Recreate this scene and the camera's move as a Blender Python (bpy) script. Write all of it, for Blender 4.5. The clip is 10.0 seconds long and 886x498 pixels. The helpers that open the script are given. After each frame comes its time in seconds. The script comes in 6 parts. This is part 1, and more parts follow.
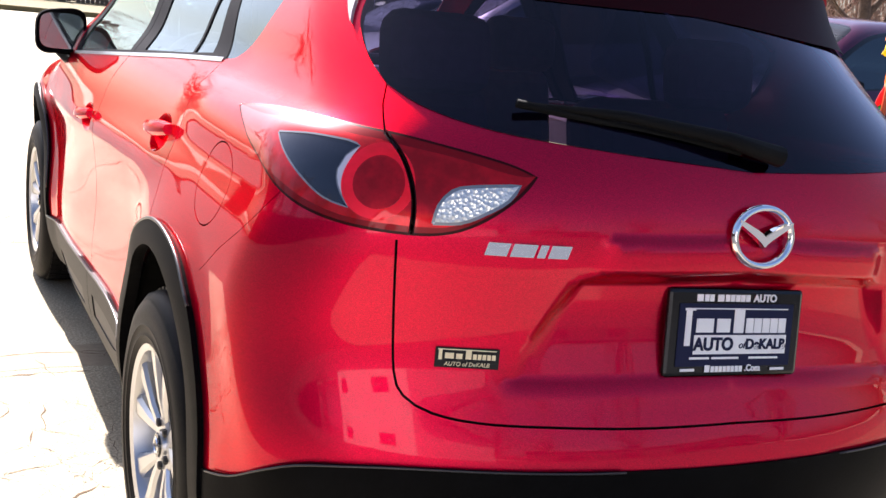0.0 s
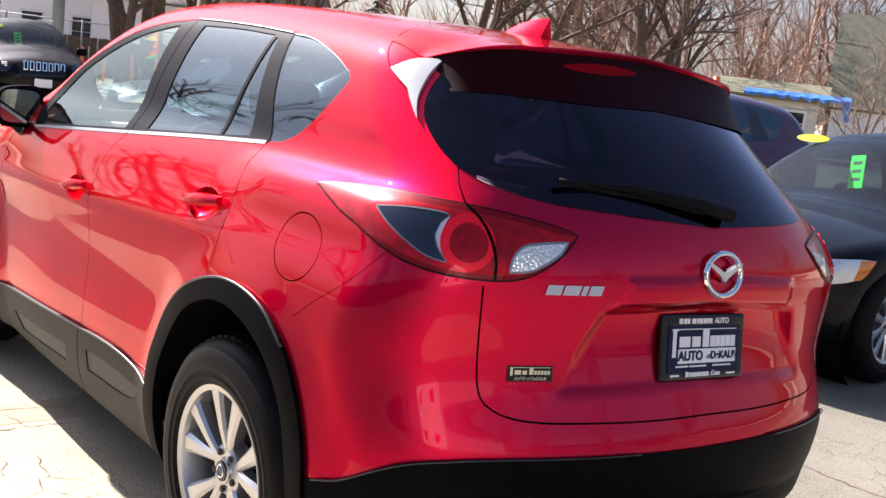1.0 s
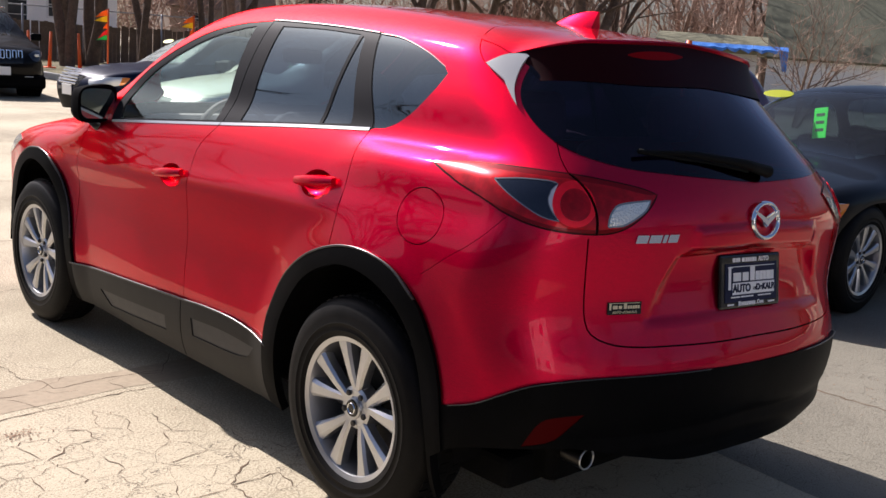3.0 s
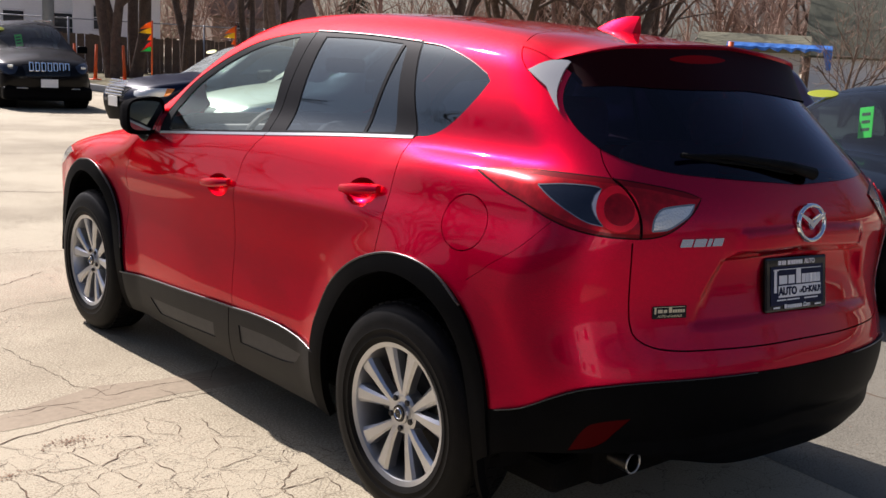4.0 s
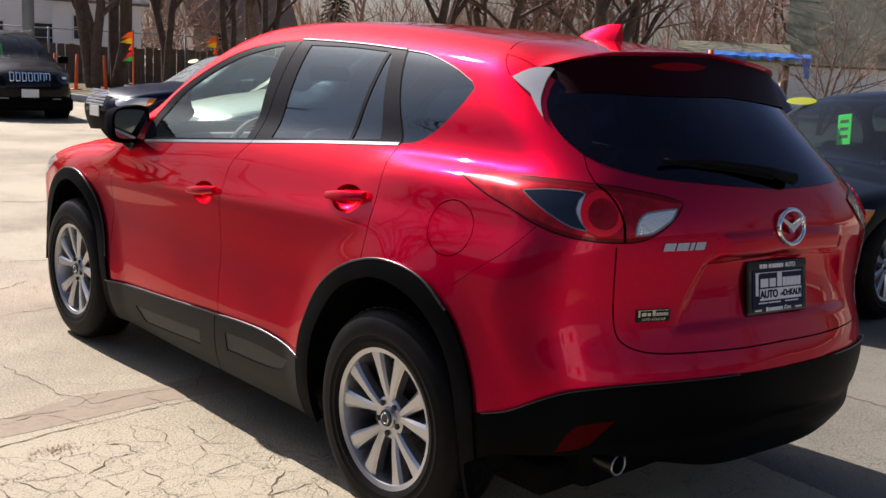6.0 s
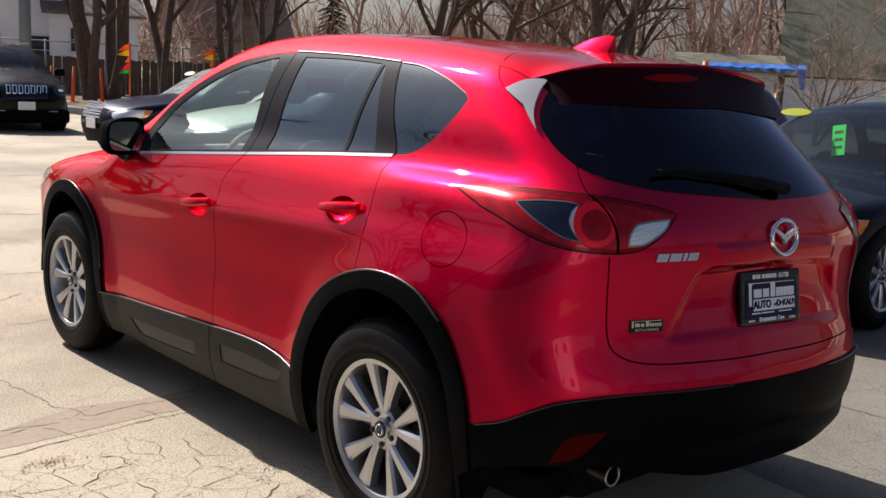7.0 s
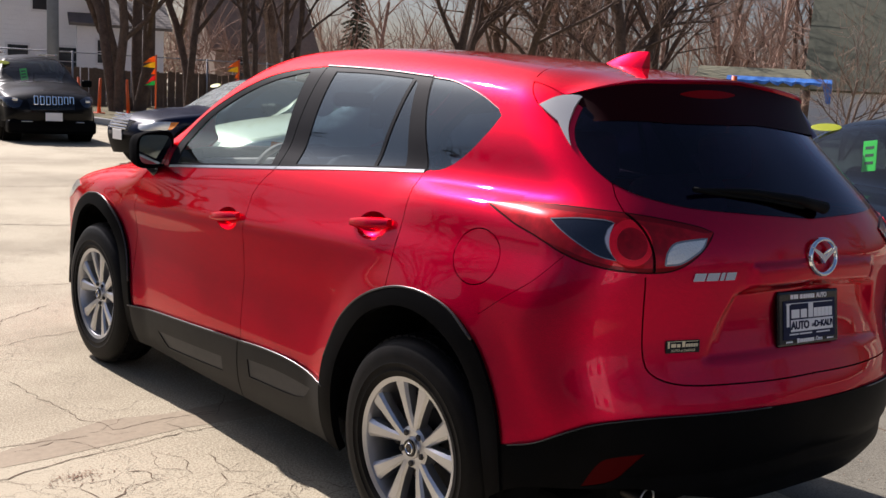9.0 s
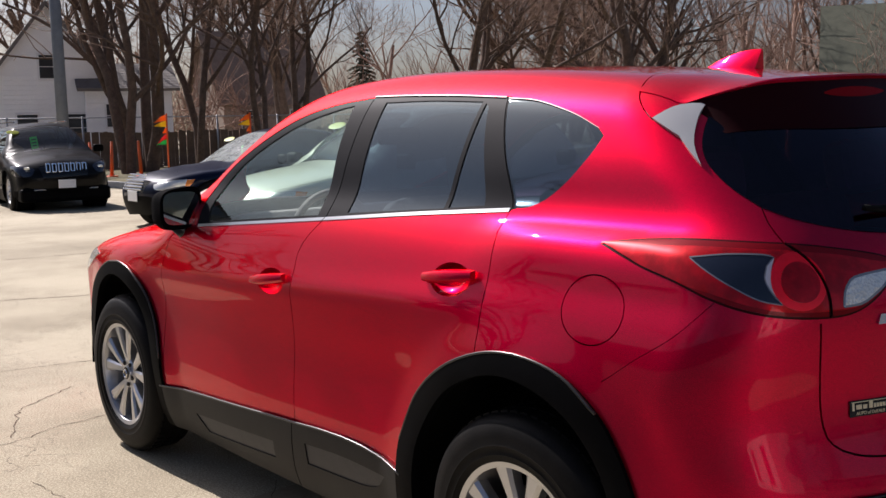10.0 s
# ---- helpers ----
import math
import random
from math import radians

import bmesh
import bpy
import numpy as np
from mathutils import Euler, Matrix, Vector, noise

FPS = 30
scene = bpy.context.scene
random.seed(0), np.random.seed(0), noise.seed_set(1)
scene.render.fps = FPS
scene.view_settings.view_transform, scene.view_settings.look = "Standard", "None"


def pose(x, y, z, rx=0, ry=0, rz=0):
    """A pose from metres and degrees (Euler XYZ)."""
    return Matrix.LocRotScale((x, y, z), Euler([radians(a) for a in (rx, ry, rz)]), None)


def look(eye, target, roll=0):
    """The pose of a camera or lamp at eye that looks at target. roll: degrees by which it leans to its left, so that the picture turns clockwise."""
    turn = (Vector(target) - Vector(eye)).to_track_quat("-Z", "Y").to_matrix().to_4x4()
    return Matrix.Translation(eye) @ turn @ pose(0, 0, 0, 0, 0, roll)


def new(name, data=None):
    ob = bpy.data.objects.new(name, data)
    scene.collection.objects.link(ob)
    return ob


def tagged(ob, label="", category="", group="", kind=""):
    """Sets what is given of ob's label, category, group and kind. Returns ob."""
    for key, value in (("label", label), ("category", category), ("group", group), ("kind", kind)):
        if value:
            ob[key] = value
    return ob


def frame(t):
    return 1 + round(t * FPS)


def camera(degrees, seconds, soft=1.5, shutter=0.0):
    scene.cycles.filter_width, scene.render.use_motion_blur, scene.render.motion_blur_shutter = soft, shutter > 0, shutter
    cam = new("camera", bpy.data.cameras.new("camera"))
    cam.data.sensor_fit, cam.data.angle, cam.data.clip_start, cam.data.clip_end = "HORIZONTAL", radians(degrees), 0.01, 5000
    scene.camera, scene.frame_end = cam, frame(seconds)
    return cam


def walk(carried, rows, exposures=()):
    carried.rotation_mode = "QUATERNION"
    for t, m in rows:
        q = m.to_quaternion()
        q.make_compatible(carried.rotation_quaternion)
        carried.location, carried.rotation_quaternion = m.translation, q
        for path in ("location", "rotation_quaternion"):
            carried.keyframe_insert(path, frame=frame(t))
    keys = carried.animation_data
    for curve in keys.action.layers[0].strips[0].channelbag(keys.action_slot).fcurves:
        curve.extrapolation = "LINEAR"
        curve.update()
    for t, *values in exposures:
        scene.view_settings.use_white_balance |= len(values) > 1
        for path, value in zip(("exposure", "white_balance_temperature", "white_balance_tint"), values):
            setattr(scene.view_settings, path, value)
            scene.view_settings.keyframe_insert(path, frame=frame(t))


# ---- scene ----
cam = camera(47.0, 10.0)
PATH = [
    (0, (-1.385, -2.166, 1.414), (-0.448, -0.462, 0.946), 6.4),
    (0.5, (-1.74, -2.183, 1.45), (-0.576, -0.606, 1.049), 6.0),
    (1, (-2.141, -2.305, 1.463), (-0.871, -0.795, 1.133), 6.7),
    (1.5, (-2.38, -2.311, 1.48), (-1.089, -0.822, 1.141), 5.7),
    (2, (-2.583, -2.268, 1.494), (-1.242, -0.824, 1.158), 4.7),
    (2.5, (-2.752, -2.342, 1.508), (-1.393, -0.922, 1.142), 4.7),
    (3, (-2.812, -2.404, 1.507), (-1.464, -0.979, 1.12), 4.2),
    (4.3, (-2.864, -2.428, 1.517), (-1.582, -0.939, 1.14), 3.0),
    (4.5, (-2.884, -2.437, 1.515), (-1.596, -0.953, 1.144), 3.0),
    (5, (-2.889, -2.436, 1.509), (-1.585, -0.965, 1.142), 3.7),
    (6.5, (-2.859, -2.434, 1.51), (-1.538, -0.975, 1.153), 2.7),
    (7, (-2.861, -2.444, 1.51), (-1.539, -0.983, 1.169), 2.9),
    (7.5, (-2.873, -2.445, 1.512), (-1.551, -0.978, 1.191), 3.1),
    (8, (-2.864, -2.443, 1.517), (-1.551, -0.97, 1.19), 2.5),
    (8.5, (-2.876, -2.442, 1.515), (-1.569, -0.962, 1.197), 3.5),
    (9, (-2.864, -2.396, 1.518), (-1.571, -0.903, 1.198), 3.1),
    (9.5, (-2.742, -2.161, 1.496), (-1.474, -0.64, 1.217), 1.1),
    (10, (-2.65, -1.826, 1.47), (-1.377, -0.303, 1.225), -1.2),
]
EXPOSURES = [(t, stops, 6300, 17) for t, stops in ((0.0, 2.1), (0.5, 1.93), (1.0, 1.8), (1.6, 1.46), (2.5, 1.08), (3.2, .9), (4.5, 0.72), (9.0, 0.72), (10.0, 0.60))]
walk(cam, [(t, look(eye, target, roll)) for t, eye, target, roll in PATH], EXPOSURES)

# ---- daylight
SUN_UP, SUN_TURN = 42.5, 4.0
world = bpy.data.worlds.new("sky")
scene.world = world
world.use_nodes = True
wn = world.node_tree
sky = wn.nodes.new("ShaderNodeTexSky")
sky.sky_type, sky.sun_disc = "NISHITA", False
sky.sun_elevation, sky.sun_rotation = radians(SUN_UP), radians(-SUN_TURN)
sky.dust_density, sky.ozone_density = 3.2, 4.0
wn.links.new(sky.outputs[0], wn.nodes["Background"].inputs[0])
wn.nodes["Background"].inputs[1].default_value = 0.056
sun = new("sun", bpy.data.lights.new("sun", "SUN"))
sun.data.energy, sun.data.angle, sun.data.color = 4.8, radians(0.53), (1.0, 0.945, 0.885)
SUN_WAY = Vector((-math.sin(radians(SUN_TURN)) * math.cos(radians(SUN_UP)), math.cos(radians(SUN_TURN)) * math.cos(radians(SUN_UP)), math.sin(radians(SUN_UP))))
sun.matrix_world = look(SUN_WAY * 60, (0, 0, 0))


# ---- materials
def material(name, colour=(.5, .5, .5), rough=.5, metal=0.0, coat=0.0, spec=.5, coat_rough=.03):
    m = bpy.data.materials.new(name)
    m.use_nodes = True
    b = m.node_tree.nodes["Principled BSDF"]
    b.inputs["Base Color"].default_value = (*colour, 1)
    b.inputs["Roughness"].default_value = rough
    b.inputs["Metallic"].default_value = metal
    b.inputs["Coat Weight"].default_value = coat
    b.inputs["Coat Roughness"].default_value = coat_rough
    b.inputs["Specular IOR Level"].default_value = spec
    b.inputs["Coat IOR"].default_value = 1.31
    return m


def node(m, kind, links=(), **values):
    """A node of m with the given inputs and links (input, from socket)."""
    n = m.node_tree.nodes.new("ShaderNode" + kind)
    for key, value in values.items():
        n.inputs[key.replace("_", " ")].default_value = value
    for key, socket in links:
        m.node_tree.links.new(socket, n.inputs[key])
    return n


def shader(m):
    return m.node_tree.nodes["Principled BSDF"]


def ramp(m, socket, *stops):
    r = m.node_tree.nodes.new("ShaderNodeValToRGB")
    m.node_tree.links.new(socket, r.inputs[0])
    e = r.color_ramp.elements
    while len(e) < len(stops):
        e.new(.5)
    for el, (p, c) in zip(e, stops):
        el.position, el.color = p, (*c, 1)
    return r.outputs[0]


def coords(m):
    return m.node_tree.nodes.new("ShaderNodeTexCoord").outputs["Object"]


def worn(m, scale, dark, light, fine=60.0, relief=.15, depth=.004, rough=None):
    """Two scales of variation in colour, with a fine relief."""
    c = coords(m)
    big = node(m, "TexNoise", [("Vector", c)], Scale=scale, Detail=5.0, Roughness=.6)
    small = node(m, "TexNoise", [("Vector", c)], Scale=scale * fine / 4, Detail=4.0, Roughness=.65)
    mixed = node(m, "Math", [(0, big.outputs[0]), (1, small.outputs[0])])
    mixed.operation = "ADD"
    half = node(m, "Math", [(0, mixed.outputs[0])])
    half.operation = "MULTIPLY"
    half.inputs[1].default_value = .5
    m.node_tree.links.new(ramp(m, half.outputs[0], (.36, dark), (.64, light)), shader(m).inputs["Base Color"])
    if rough:
        m.node_tree.links.new(ramp(m, big.outputs[0], (.3, (rough[0],) * 3), (.7, (rough[1],) * 3)), shader(m).inputs["Roughness"])
    b = node(m, "Bump", [("Height", small.outputs[0])], Strength=relief, Distance=depth)
    m.node_tree.links.new(b.outputs[0], shader(m).inputs["Normal"])
    return m


def paint(name, colour, flake=.35, metal=.55, rough=.32):
    """Metallic lacquer: fine flakes under a clear coat with a slight orange peel and dust."""
    m = material(name, colour, rough, metal, 1.0, .12, .025)
    c = coords(m)
    f = node(m, "TexNoise", [("Vector", c)], Scale=900.0, Detail=2.0)
    lo, hi = [max(v * (1 - flake), 0) for v in colour], [v * (1 + flake) for v in colour]
    m.node_tree.links.new(ramp(m, f.outputs[0], (.35, lo), (.65, hi)), shader(m).inputs["Base Color"])
    peel = node(m, "TexNoise", [("Vector", c)], Scale=140.0, Detail=1.0)
    b = node(m, "Bump", [("Height", peel.outputs[0])], Strength=.008, Distance=.001)
    m.node_tree.links.new(b.outputs[0], shader(m).inputs["Coat Normal"])
    d = node(m, "TexNoise", [("Vector", c)], Scale=7.0, Detail=6.0, Roughness=.7)
    m.node_tree.links.new(ramp(m, d.outputs[0], (.35, (.012,) * 3), (.75, (.05,) * 3)), shader(m).inputs["Coat Roughness"])
    return m


def pane(name, tint, gloss=1.45, dust=0.0, cast=(1, 1, 1)):
    """A thin pane: tinted see-through with a mirror gloss that grows to the rim, and a pale film for dust and sky
    glare.
    """
    m = bpy.data.materials.new(name)
    m.use_nodes = True
    t = m.node_tree
    t.nodes.remove(t.nodes["Principled BSDF"])
    clear = node(m, "BsdfTransparent", Color=(*tint, 1))
    shine = node(m, "BsdfGlossy", Color=(*cast, 1), Roughness=.015)
    rim_ = node(m, "LayerWeight", Blend=.5)
    power = node(m, "Math", [(0, rim_.outputs["Facing"])])
    power.operation = "POWER"
    power.inputs[1].default_value = 5.0
    low = ((gloss - 1) / (gloss + 1)) ** 2
    fac = node(m, "Math", [(0, power.outputs[0])])
    fac.operation = "MULTIPLY_ADD"
    fac.inputs[1].default_value, fac.inputs[2].default_value = 1 - low, low
    mix = node(m, "MixShader", [(0, fac.outputs[0]), (1, clear.outputs[0]), (2, shine.outputs[0])])
    if dust:
        film_ = node(m, "BsdfDiffuse", Color=(.62, .66, .63, 1))
        spots = node(m, "TexNoise", [("Vector", coords(m))], Scale=6.0, Detail=6.0, Roughness=.7)
        veil = ramp(m, spots.outputs[0], (.3, (dust * .6,) * 3), (.7, (dust * 1.4,) * 3))
        mix = node(m, "MixShader", [(0, veil), (1, mix.outputs[0]), (2, film_.outputs[0])])
    t.links.new(mix.outputs[0], t.nodes["Material Output"].inputs[0])
    return m


RED = paint("red_lacquer", (.63, .0026, .040), metal=.95, rough=.40)
shader(RED).inputs["Coat IOR"].default_value = 1.30
shader(RED).inputs["Specular Tint"].default_value = (1.0, .05, .11, 1)
BLACK_PAINT = paint("black_lacquer", (.003, .003, .0035), metal=.0)
NAVY_PAINT = paint("navy_lacquer", (.003, .006, .022), metal=.1)
shader(BLACK_PAINT).inputs["Coat Weight"].default_value = .4
shader(BLACK_PAINT).inputs["Specular IOR Level"].default_value = .06
shader(NAVY_PAINT).inputs["Coat Weight"].default_value = .4
shader(NAVY_PAINT).inputs["Specular IOR Level"].default_value = .06
PLUM_PAINT = paint("plum_lacquer", (.08, .012, .04), metal=.5)
CREAM_PAINT = paint("cream_lacquer", (.72, .70, .60), flake=.05, metal=.1)
CLADDING = worn(material("grained_black_plastic", rough=.5, spec=.03), 9, (.0016, .0016, .0018), (.004, .004, .0046), relief=.25, depth=.001)
GLOSS_BLACK = material("gloss_black_trim", (.007, .007, .0075), .18, 0, .4, .3)
EDGE_BLACK = material("rounded_plastic_edge", (.02, .02, .021), .3, 0, 0, .6)
SILL_BLACK = worn(material("dull_black_sill_plastic", rough=.5, spec=.2), 10, (.008, .008, .0085), (.014, .014, .0145), relief=.25, depth=.001)
# the sill inlays, lighter than the sills around them
SILL_GREY = worn(material("grey_inlay_plastic", rough=.5, spec=.4), 12, (.024, .024, .026), (.042, .042, .043), relief=.3, depth=.001)
FRAME_TRIM = material("satin_window_frame", (.014, .014, .016), .55, 0, 0, .04)
SILVER_TRIM = material("satin_trim", (.55, .55, .55), .28, 1)
DRIP_TRIM = material("satin_drip_trim", (.12, .12, .12), .5, .8)
CHROME = material("chrome", (.82, .83, .85), .07, 1)
RUBBER = worn(material("tyre_rubber", rough=.5, spec=.08), 14, (.0035, .0035, .0035), (.009, .008, .0075), relief=.3, depth=.001)
ALLOY = material("silver_alloy", (.50, .505, .52), .30, .9, .4)
DARK_METAL = worn(material("dark_metal", rough=.6, metal=.6), 20, (.03, .03, .03), (.09, .08, .07))
LINING = material("black_lining", (.006, .006, .006), .7, spec=.08)
UNDERSEAL = worn(material("black_underseal", rough=.9, spec=.05), 12, (.003, .003, .003), (.007, .0065, .006))
CLEAR_PANE = pane("clear_pane", (.92, 1.0, .95), 1.75, .006, (.86, 1.0, .93))
TINT_PANE = pane("privacy_pane", (.06, .085, .115), 1.95, .002, (.80, .93, 1.0))
REAR_PANE = pane("rear_pane", (.115, .085, .19), 1.42, 0, (.86, .84, 1.0))
SCREEN_PANE = pane("windscreen_pane", (.70, .86, .79), 1.55, .006)
# sky glare on the navy sedan's windscreen, put in as a strong pale film
GLARE_PANE = pane("sky_glare_windscreen_pane", (.70, .86, .79), 1.9, .32)
LAMP_RED = material("red_lens", (.95, .006, .012), .28, .6, 1.0, .15, .0)
LAMP_DEEP = material("deep_red_lens", (.035, .0006, .0015), .35, 0, .15, .1)
REFLECTOR = material("red_reflector", (.055, .0006, .001), .5, 0, 0, .03)
LAMP_BRIGHT = material("bright_red_lens", (1.0, .02, .022), .4, .2, 1.0, .2, .0)
LAMP_RIM = material("dark_red_lens_rim", (.20, .0012, .005), .3, .3, .6, .1)
LAMP_EDGE = material("dark_lamp_edge", (.014, .0008, .002), .6, 0, 0, .1)
LAMP_SMOKE = material("smoked_lens", (.012, .016, .028), .06, .2, 1.0)
LAMP_WHITE = material("clear_lens", (.78, .77, .70), .12, .6, 1.0)
facet = node(LAMP_WHITE, "TexVoronoi", [("Vector", coords(LAMP_WHITE))], Scale=140.0)
fluted = node(LAMP_WHITE, "Bump", [("Height", facet.outputs["Distance"])], Strength=.3, Distance=.01)
LAMP_WHITE.node_tree.links.new(fluted.outputs[0], shader(LAMP_WHITE).inputs["Normal"])
for m, tones, size in ((LAMP_RED, ((.36, .0005, .004), (.58, .001, .008)), 26.0), (LAMP_BRIGHT, ((.88, .0006, .012), (1.0, .002, .024)), 24.0)):
    cell = node(m, "TexNoise", [("Vector", coords(m))], Scale=size, Detail=4.0, Roughness=.6)
    m.node_tree.links.new(ramp(m, cell.outputs[0], (.38, tones[0]), (.62, tones[1])), shader(m).inputs["Base Color"])
LAMP_LINE = material("pale_lamp_border", (.24, .24, .25), .2, .5, .5)
LAMP_GUIDE = material("pale_light_guide", (.62, .60, .62), .25, .3, .5)
for m in (LAMP_RED, LAMP_BRIGHT, LAMP_SMOKE, LAMP_WHITE):      # hard clear lenses
    shader(m).inputs["Coat IOR"].default_value, shader(m).inputs["Coat Roughness"].default_value = 1.34, .004
# the sky's bright reflection on the black corner trim is put into its colour
CORNER_SHEEN = material("bright_sheen_corner_trim", (.52, .51, .49), .25, .3, .8)
CABIN_GREY = worn(material("grey_cabin_plastic", rough=.7), 10, (.13, .13, .125), (.20, .195, .19), relief=.2)
AMBER = material("amber_lens", (.75, .22, .02), .1, .2, 1.0)
SEAT = worn(material("sand_upholstery", rough=.8), 30, (.42, .36, .27), (.56, .49, .38), relief=.4, depth=.002)


# ---- helpers of the scene
def link(name, verts, faces, mat, parent=None, normals=None, smooth=True, label=""):
    me = bpy.data.meshes.new(name)
    me.from_pydata([tuple(v) for v in verts], [], [tuple(int(i) for i in f) for f in faces])
    if smooth:
        me.polygons.foreach_set("use_smooth", [True] * len(me.polygons))
    if normals is not None:
        me.normals_split_custom_set_from_vertices([tuple(n) for n in normals])
    me.materials.append(mat)
    ob = new(name, me)
    ob.parent = parent
    if label:
        tagged(ob, label)
    return ob


def part(name, bm, mat, parent=None, label="", smooth=False, angle=35):
    """Links a bmesh as one mesh object under a thing or a part."""
    me = bpy.data.meshes.new(name)
    bm.normal_update()
    if smooth:
        for f in bm.faces:
            f.smooth = True
        for e in bm.edges:
            if len(e.link_faces) == 2 and e.calc_face_angle(0) > radians(angle):
                e.smooth = False
    bm.to_mesh(me)
    bm.free()
    me.materials.append(mat)
    ob = new(name, me)
    ob.parent = parent
    if label:
        tagged(ob, label)
    return ob


def thing(name, label, category, m=None, group="", kind=""):
    ob = new(name)
    ob.empty_display_size = .1
    ob.matrix_basis = m or Matrix()
    return tagged(ob, label, category, group, kind)


def box(bm, size, at=(0, 0, 0), turn=(0, 0, 0), bevel=0.0, segments=2):
    made = bmesh.ops.create_cube(bm, size=1, matrix=pose(*at, *turn) @ Matrix.Diagonal((*size, 1)))
    if bevel:
        vs = set(made["verts"])
        es = [e for e in bm.edges if e.verts[0] in vs and e.verts[1] in vs]
        bmesh.ops.bevel(bm, geom=es, offset=bevel, segments=segments, affect="EDGES", profile=.5)
    return bm


def boxed(size, at=(0, 0, 0), turn=(0, 0, 0), bevel=0.0, segments=2):
    return box(bmesh.new(), size, at, turn, bevel, segments)


def tube(path, radii, sides=8, caps=True):
    """Verts and faces of a round tube along the points."""
    verts, faces = [], []
    path = [Vector(p) for p in path]
    for i, p in enumerate(path):
        way = (path[min(i + 1, len(path) - 1)] - path[max(i - 1, 0)]).normalized()
        a = way.orthogonal().normalized() if i == 0 else (a - way * a.dot(way)).normalized()
        b = way.cross(a)
        r = radii[i] if hasattr(radii, "__len__") else radii
        verts += [p + (a * math.cos(q) + b * math.sin(q)) * r for q in (2 * math.pi * k / sides for k in range(sides))]
    for i in range(len(path) - 1):
        for k in range(sides):
            n = (k + 1) % sides
            faces.append((i * sides + k, i * sides + n, (i + 1) * sides + n, (i + 1) * sides + k))
    if caps:
        faces += [tuple(range(sides))[::-1], tuple(range((len(path) - 1) * sides, len(path) * sides))]
    return verts, faces


def tubed(name, path, radii, mat, parent=None, sides=8, label=""):
    return link(name, *tube(path, radii, sides), mat, parent, label=label)


def lathe(bm, profile, steps=48, axis="x", at=(0, 0, 0)):
    """A ring of revolution about the x axis: profile of (x, radius)."""
    rings = []
    for k in range(steps):
        a = 2 * math.pi * k / steps
        rings.append([bm.verts.new((at[0] + x, at[1] + r * math.cos(a), at[2] + r * math.sin(a))) for x, r in profile])
    for k in range(steps):
        p, q = rings[k], rings[(k + 1) % steps]
        for i in range(len(profile) - 1):
            bm.faces.new((p[i], p[i + 1], q[i + 1], q[i]))
    return bm


# ---- car bodies: a smooth solid for the skin, cut into panels along outlines
def spline(xs, ys):
    """Natural cubic through the knots, straight beyond them."""
    x, y = np.array(xs, float), np.array(ys, float)
    h, n = np.diff(x), len(x)
    a, b = np.eye(n), np.zeros(n)
    for i in range(1, n - 1):
        a[i, i - 1:i + 2] = h[i - 1], 2 * (h[i - 1] + h[i]), h[i]
        b[i] = 6 * ((y[i + 1] - y[i]) / h[i] - (y[i] - y[i - 1]) / h[i - 1])
    m = np.linalg.solve(a, b)

    def at(q):
        q = np.asarray(q, float)
        c = np.clip(q, x[0], x[-1])
        i = np.clip(np.searchsorted(x, c) - 1, 0, n - 2)
        t, hi = c - x[i], h[i]
        s = (y[i + 1] - y[i]) / hi - hi * (2 * m[i] + m[i + 1]) / 6
        e0 = (y[1] - y[0]) / h[0] - h[0] * (2 * m[0] + m[1]) / 6
        e1 = (y[-1] - y[-2]) / h[-1] + h[-1] * (m[-2] + 2 * m[-1]) / 6
        return y[i] + s * t + m[i] * t * t / 2 + (m[i + 1] - m[i]) * t ** 3 / (6 * hi) + np.where(q < x[0], e0 * (q - x[0]), 0) + np.where(q > x[-1], e1 * (q - x[-1]), 0)
    return at


def smax(a, b, k):
    h = np.maximum(k - np.abs(a - b), 0)
    return np.maximum(a, b) + h * h / (4 * k)


def bell(q, mid, wide):
    return np.exp(-((q - mid) / wide) ** 2)


def step(q, lo, hi):
    t = np.clip((q - lo) / (hi - lo), 0, 1)
    return t * t * (3 - 2 * t)


RIGHT, RIGHT_DROP, TOE = 1.05, .07, .05      # the right half is widened, lowered and set back to fit the camera's view
XC, ZC, RC, RU = .45, 1.25, .45, .40   # the spine from which the skin's rays leave, and its bends
DOME, MID = ZC + RU * math.pi / 2, ZC + RU * math.pi / 2 + XC


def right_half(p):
    """Places of the left half carried over to the right, sheared to fit the camera's view."""
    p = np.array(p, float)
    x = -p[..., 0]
    return np.stack([x * RIGHT, p[..., 1] - TOE * x, p[..., 2] - RIGHT_DROP * x], -1)


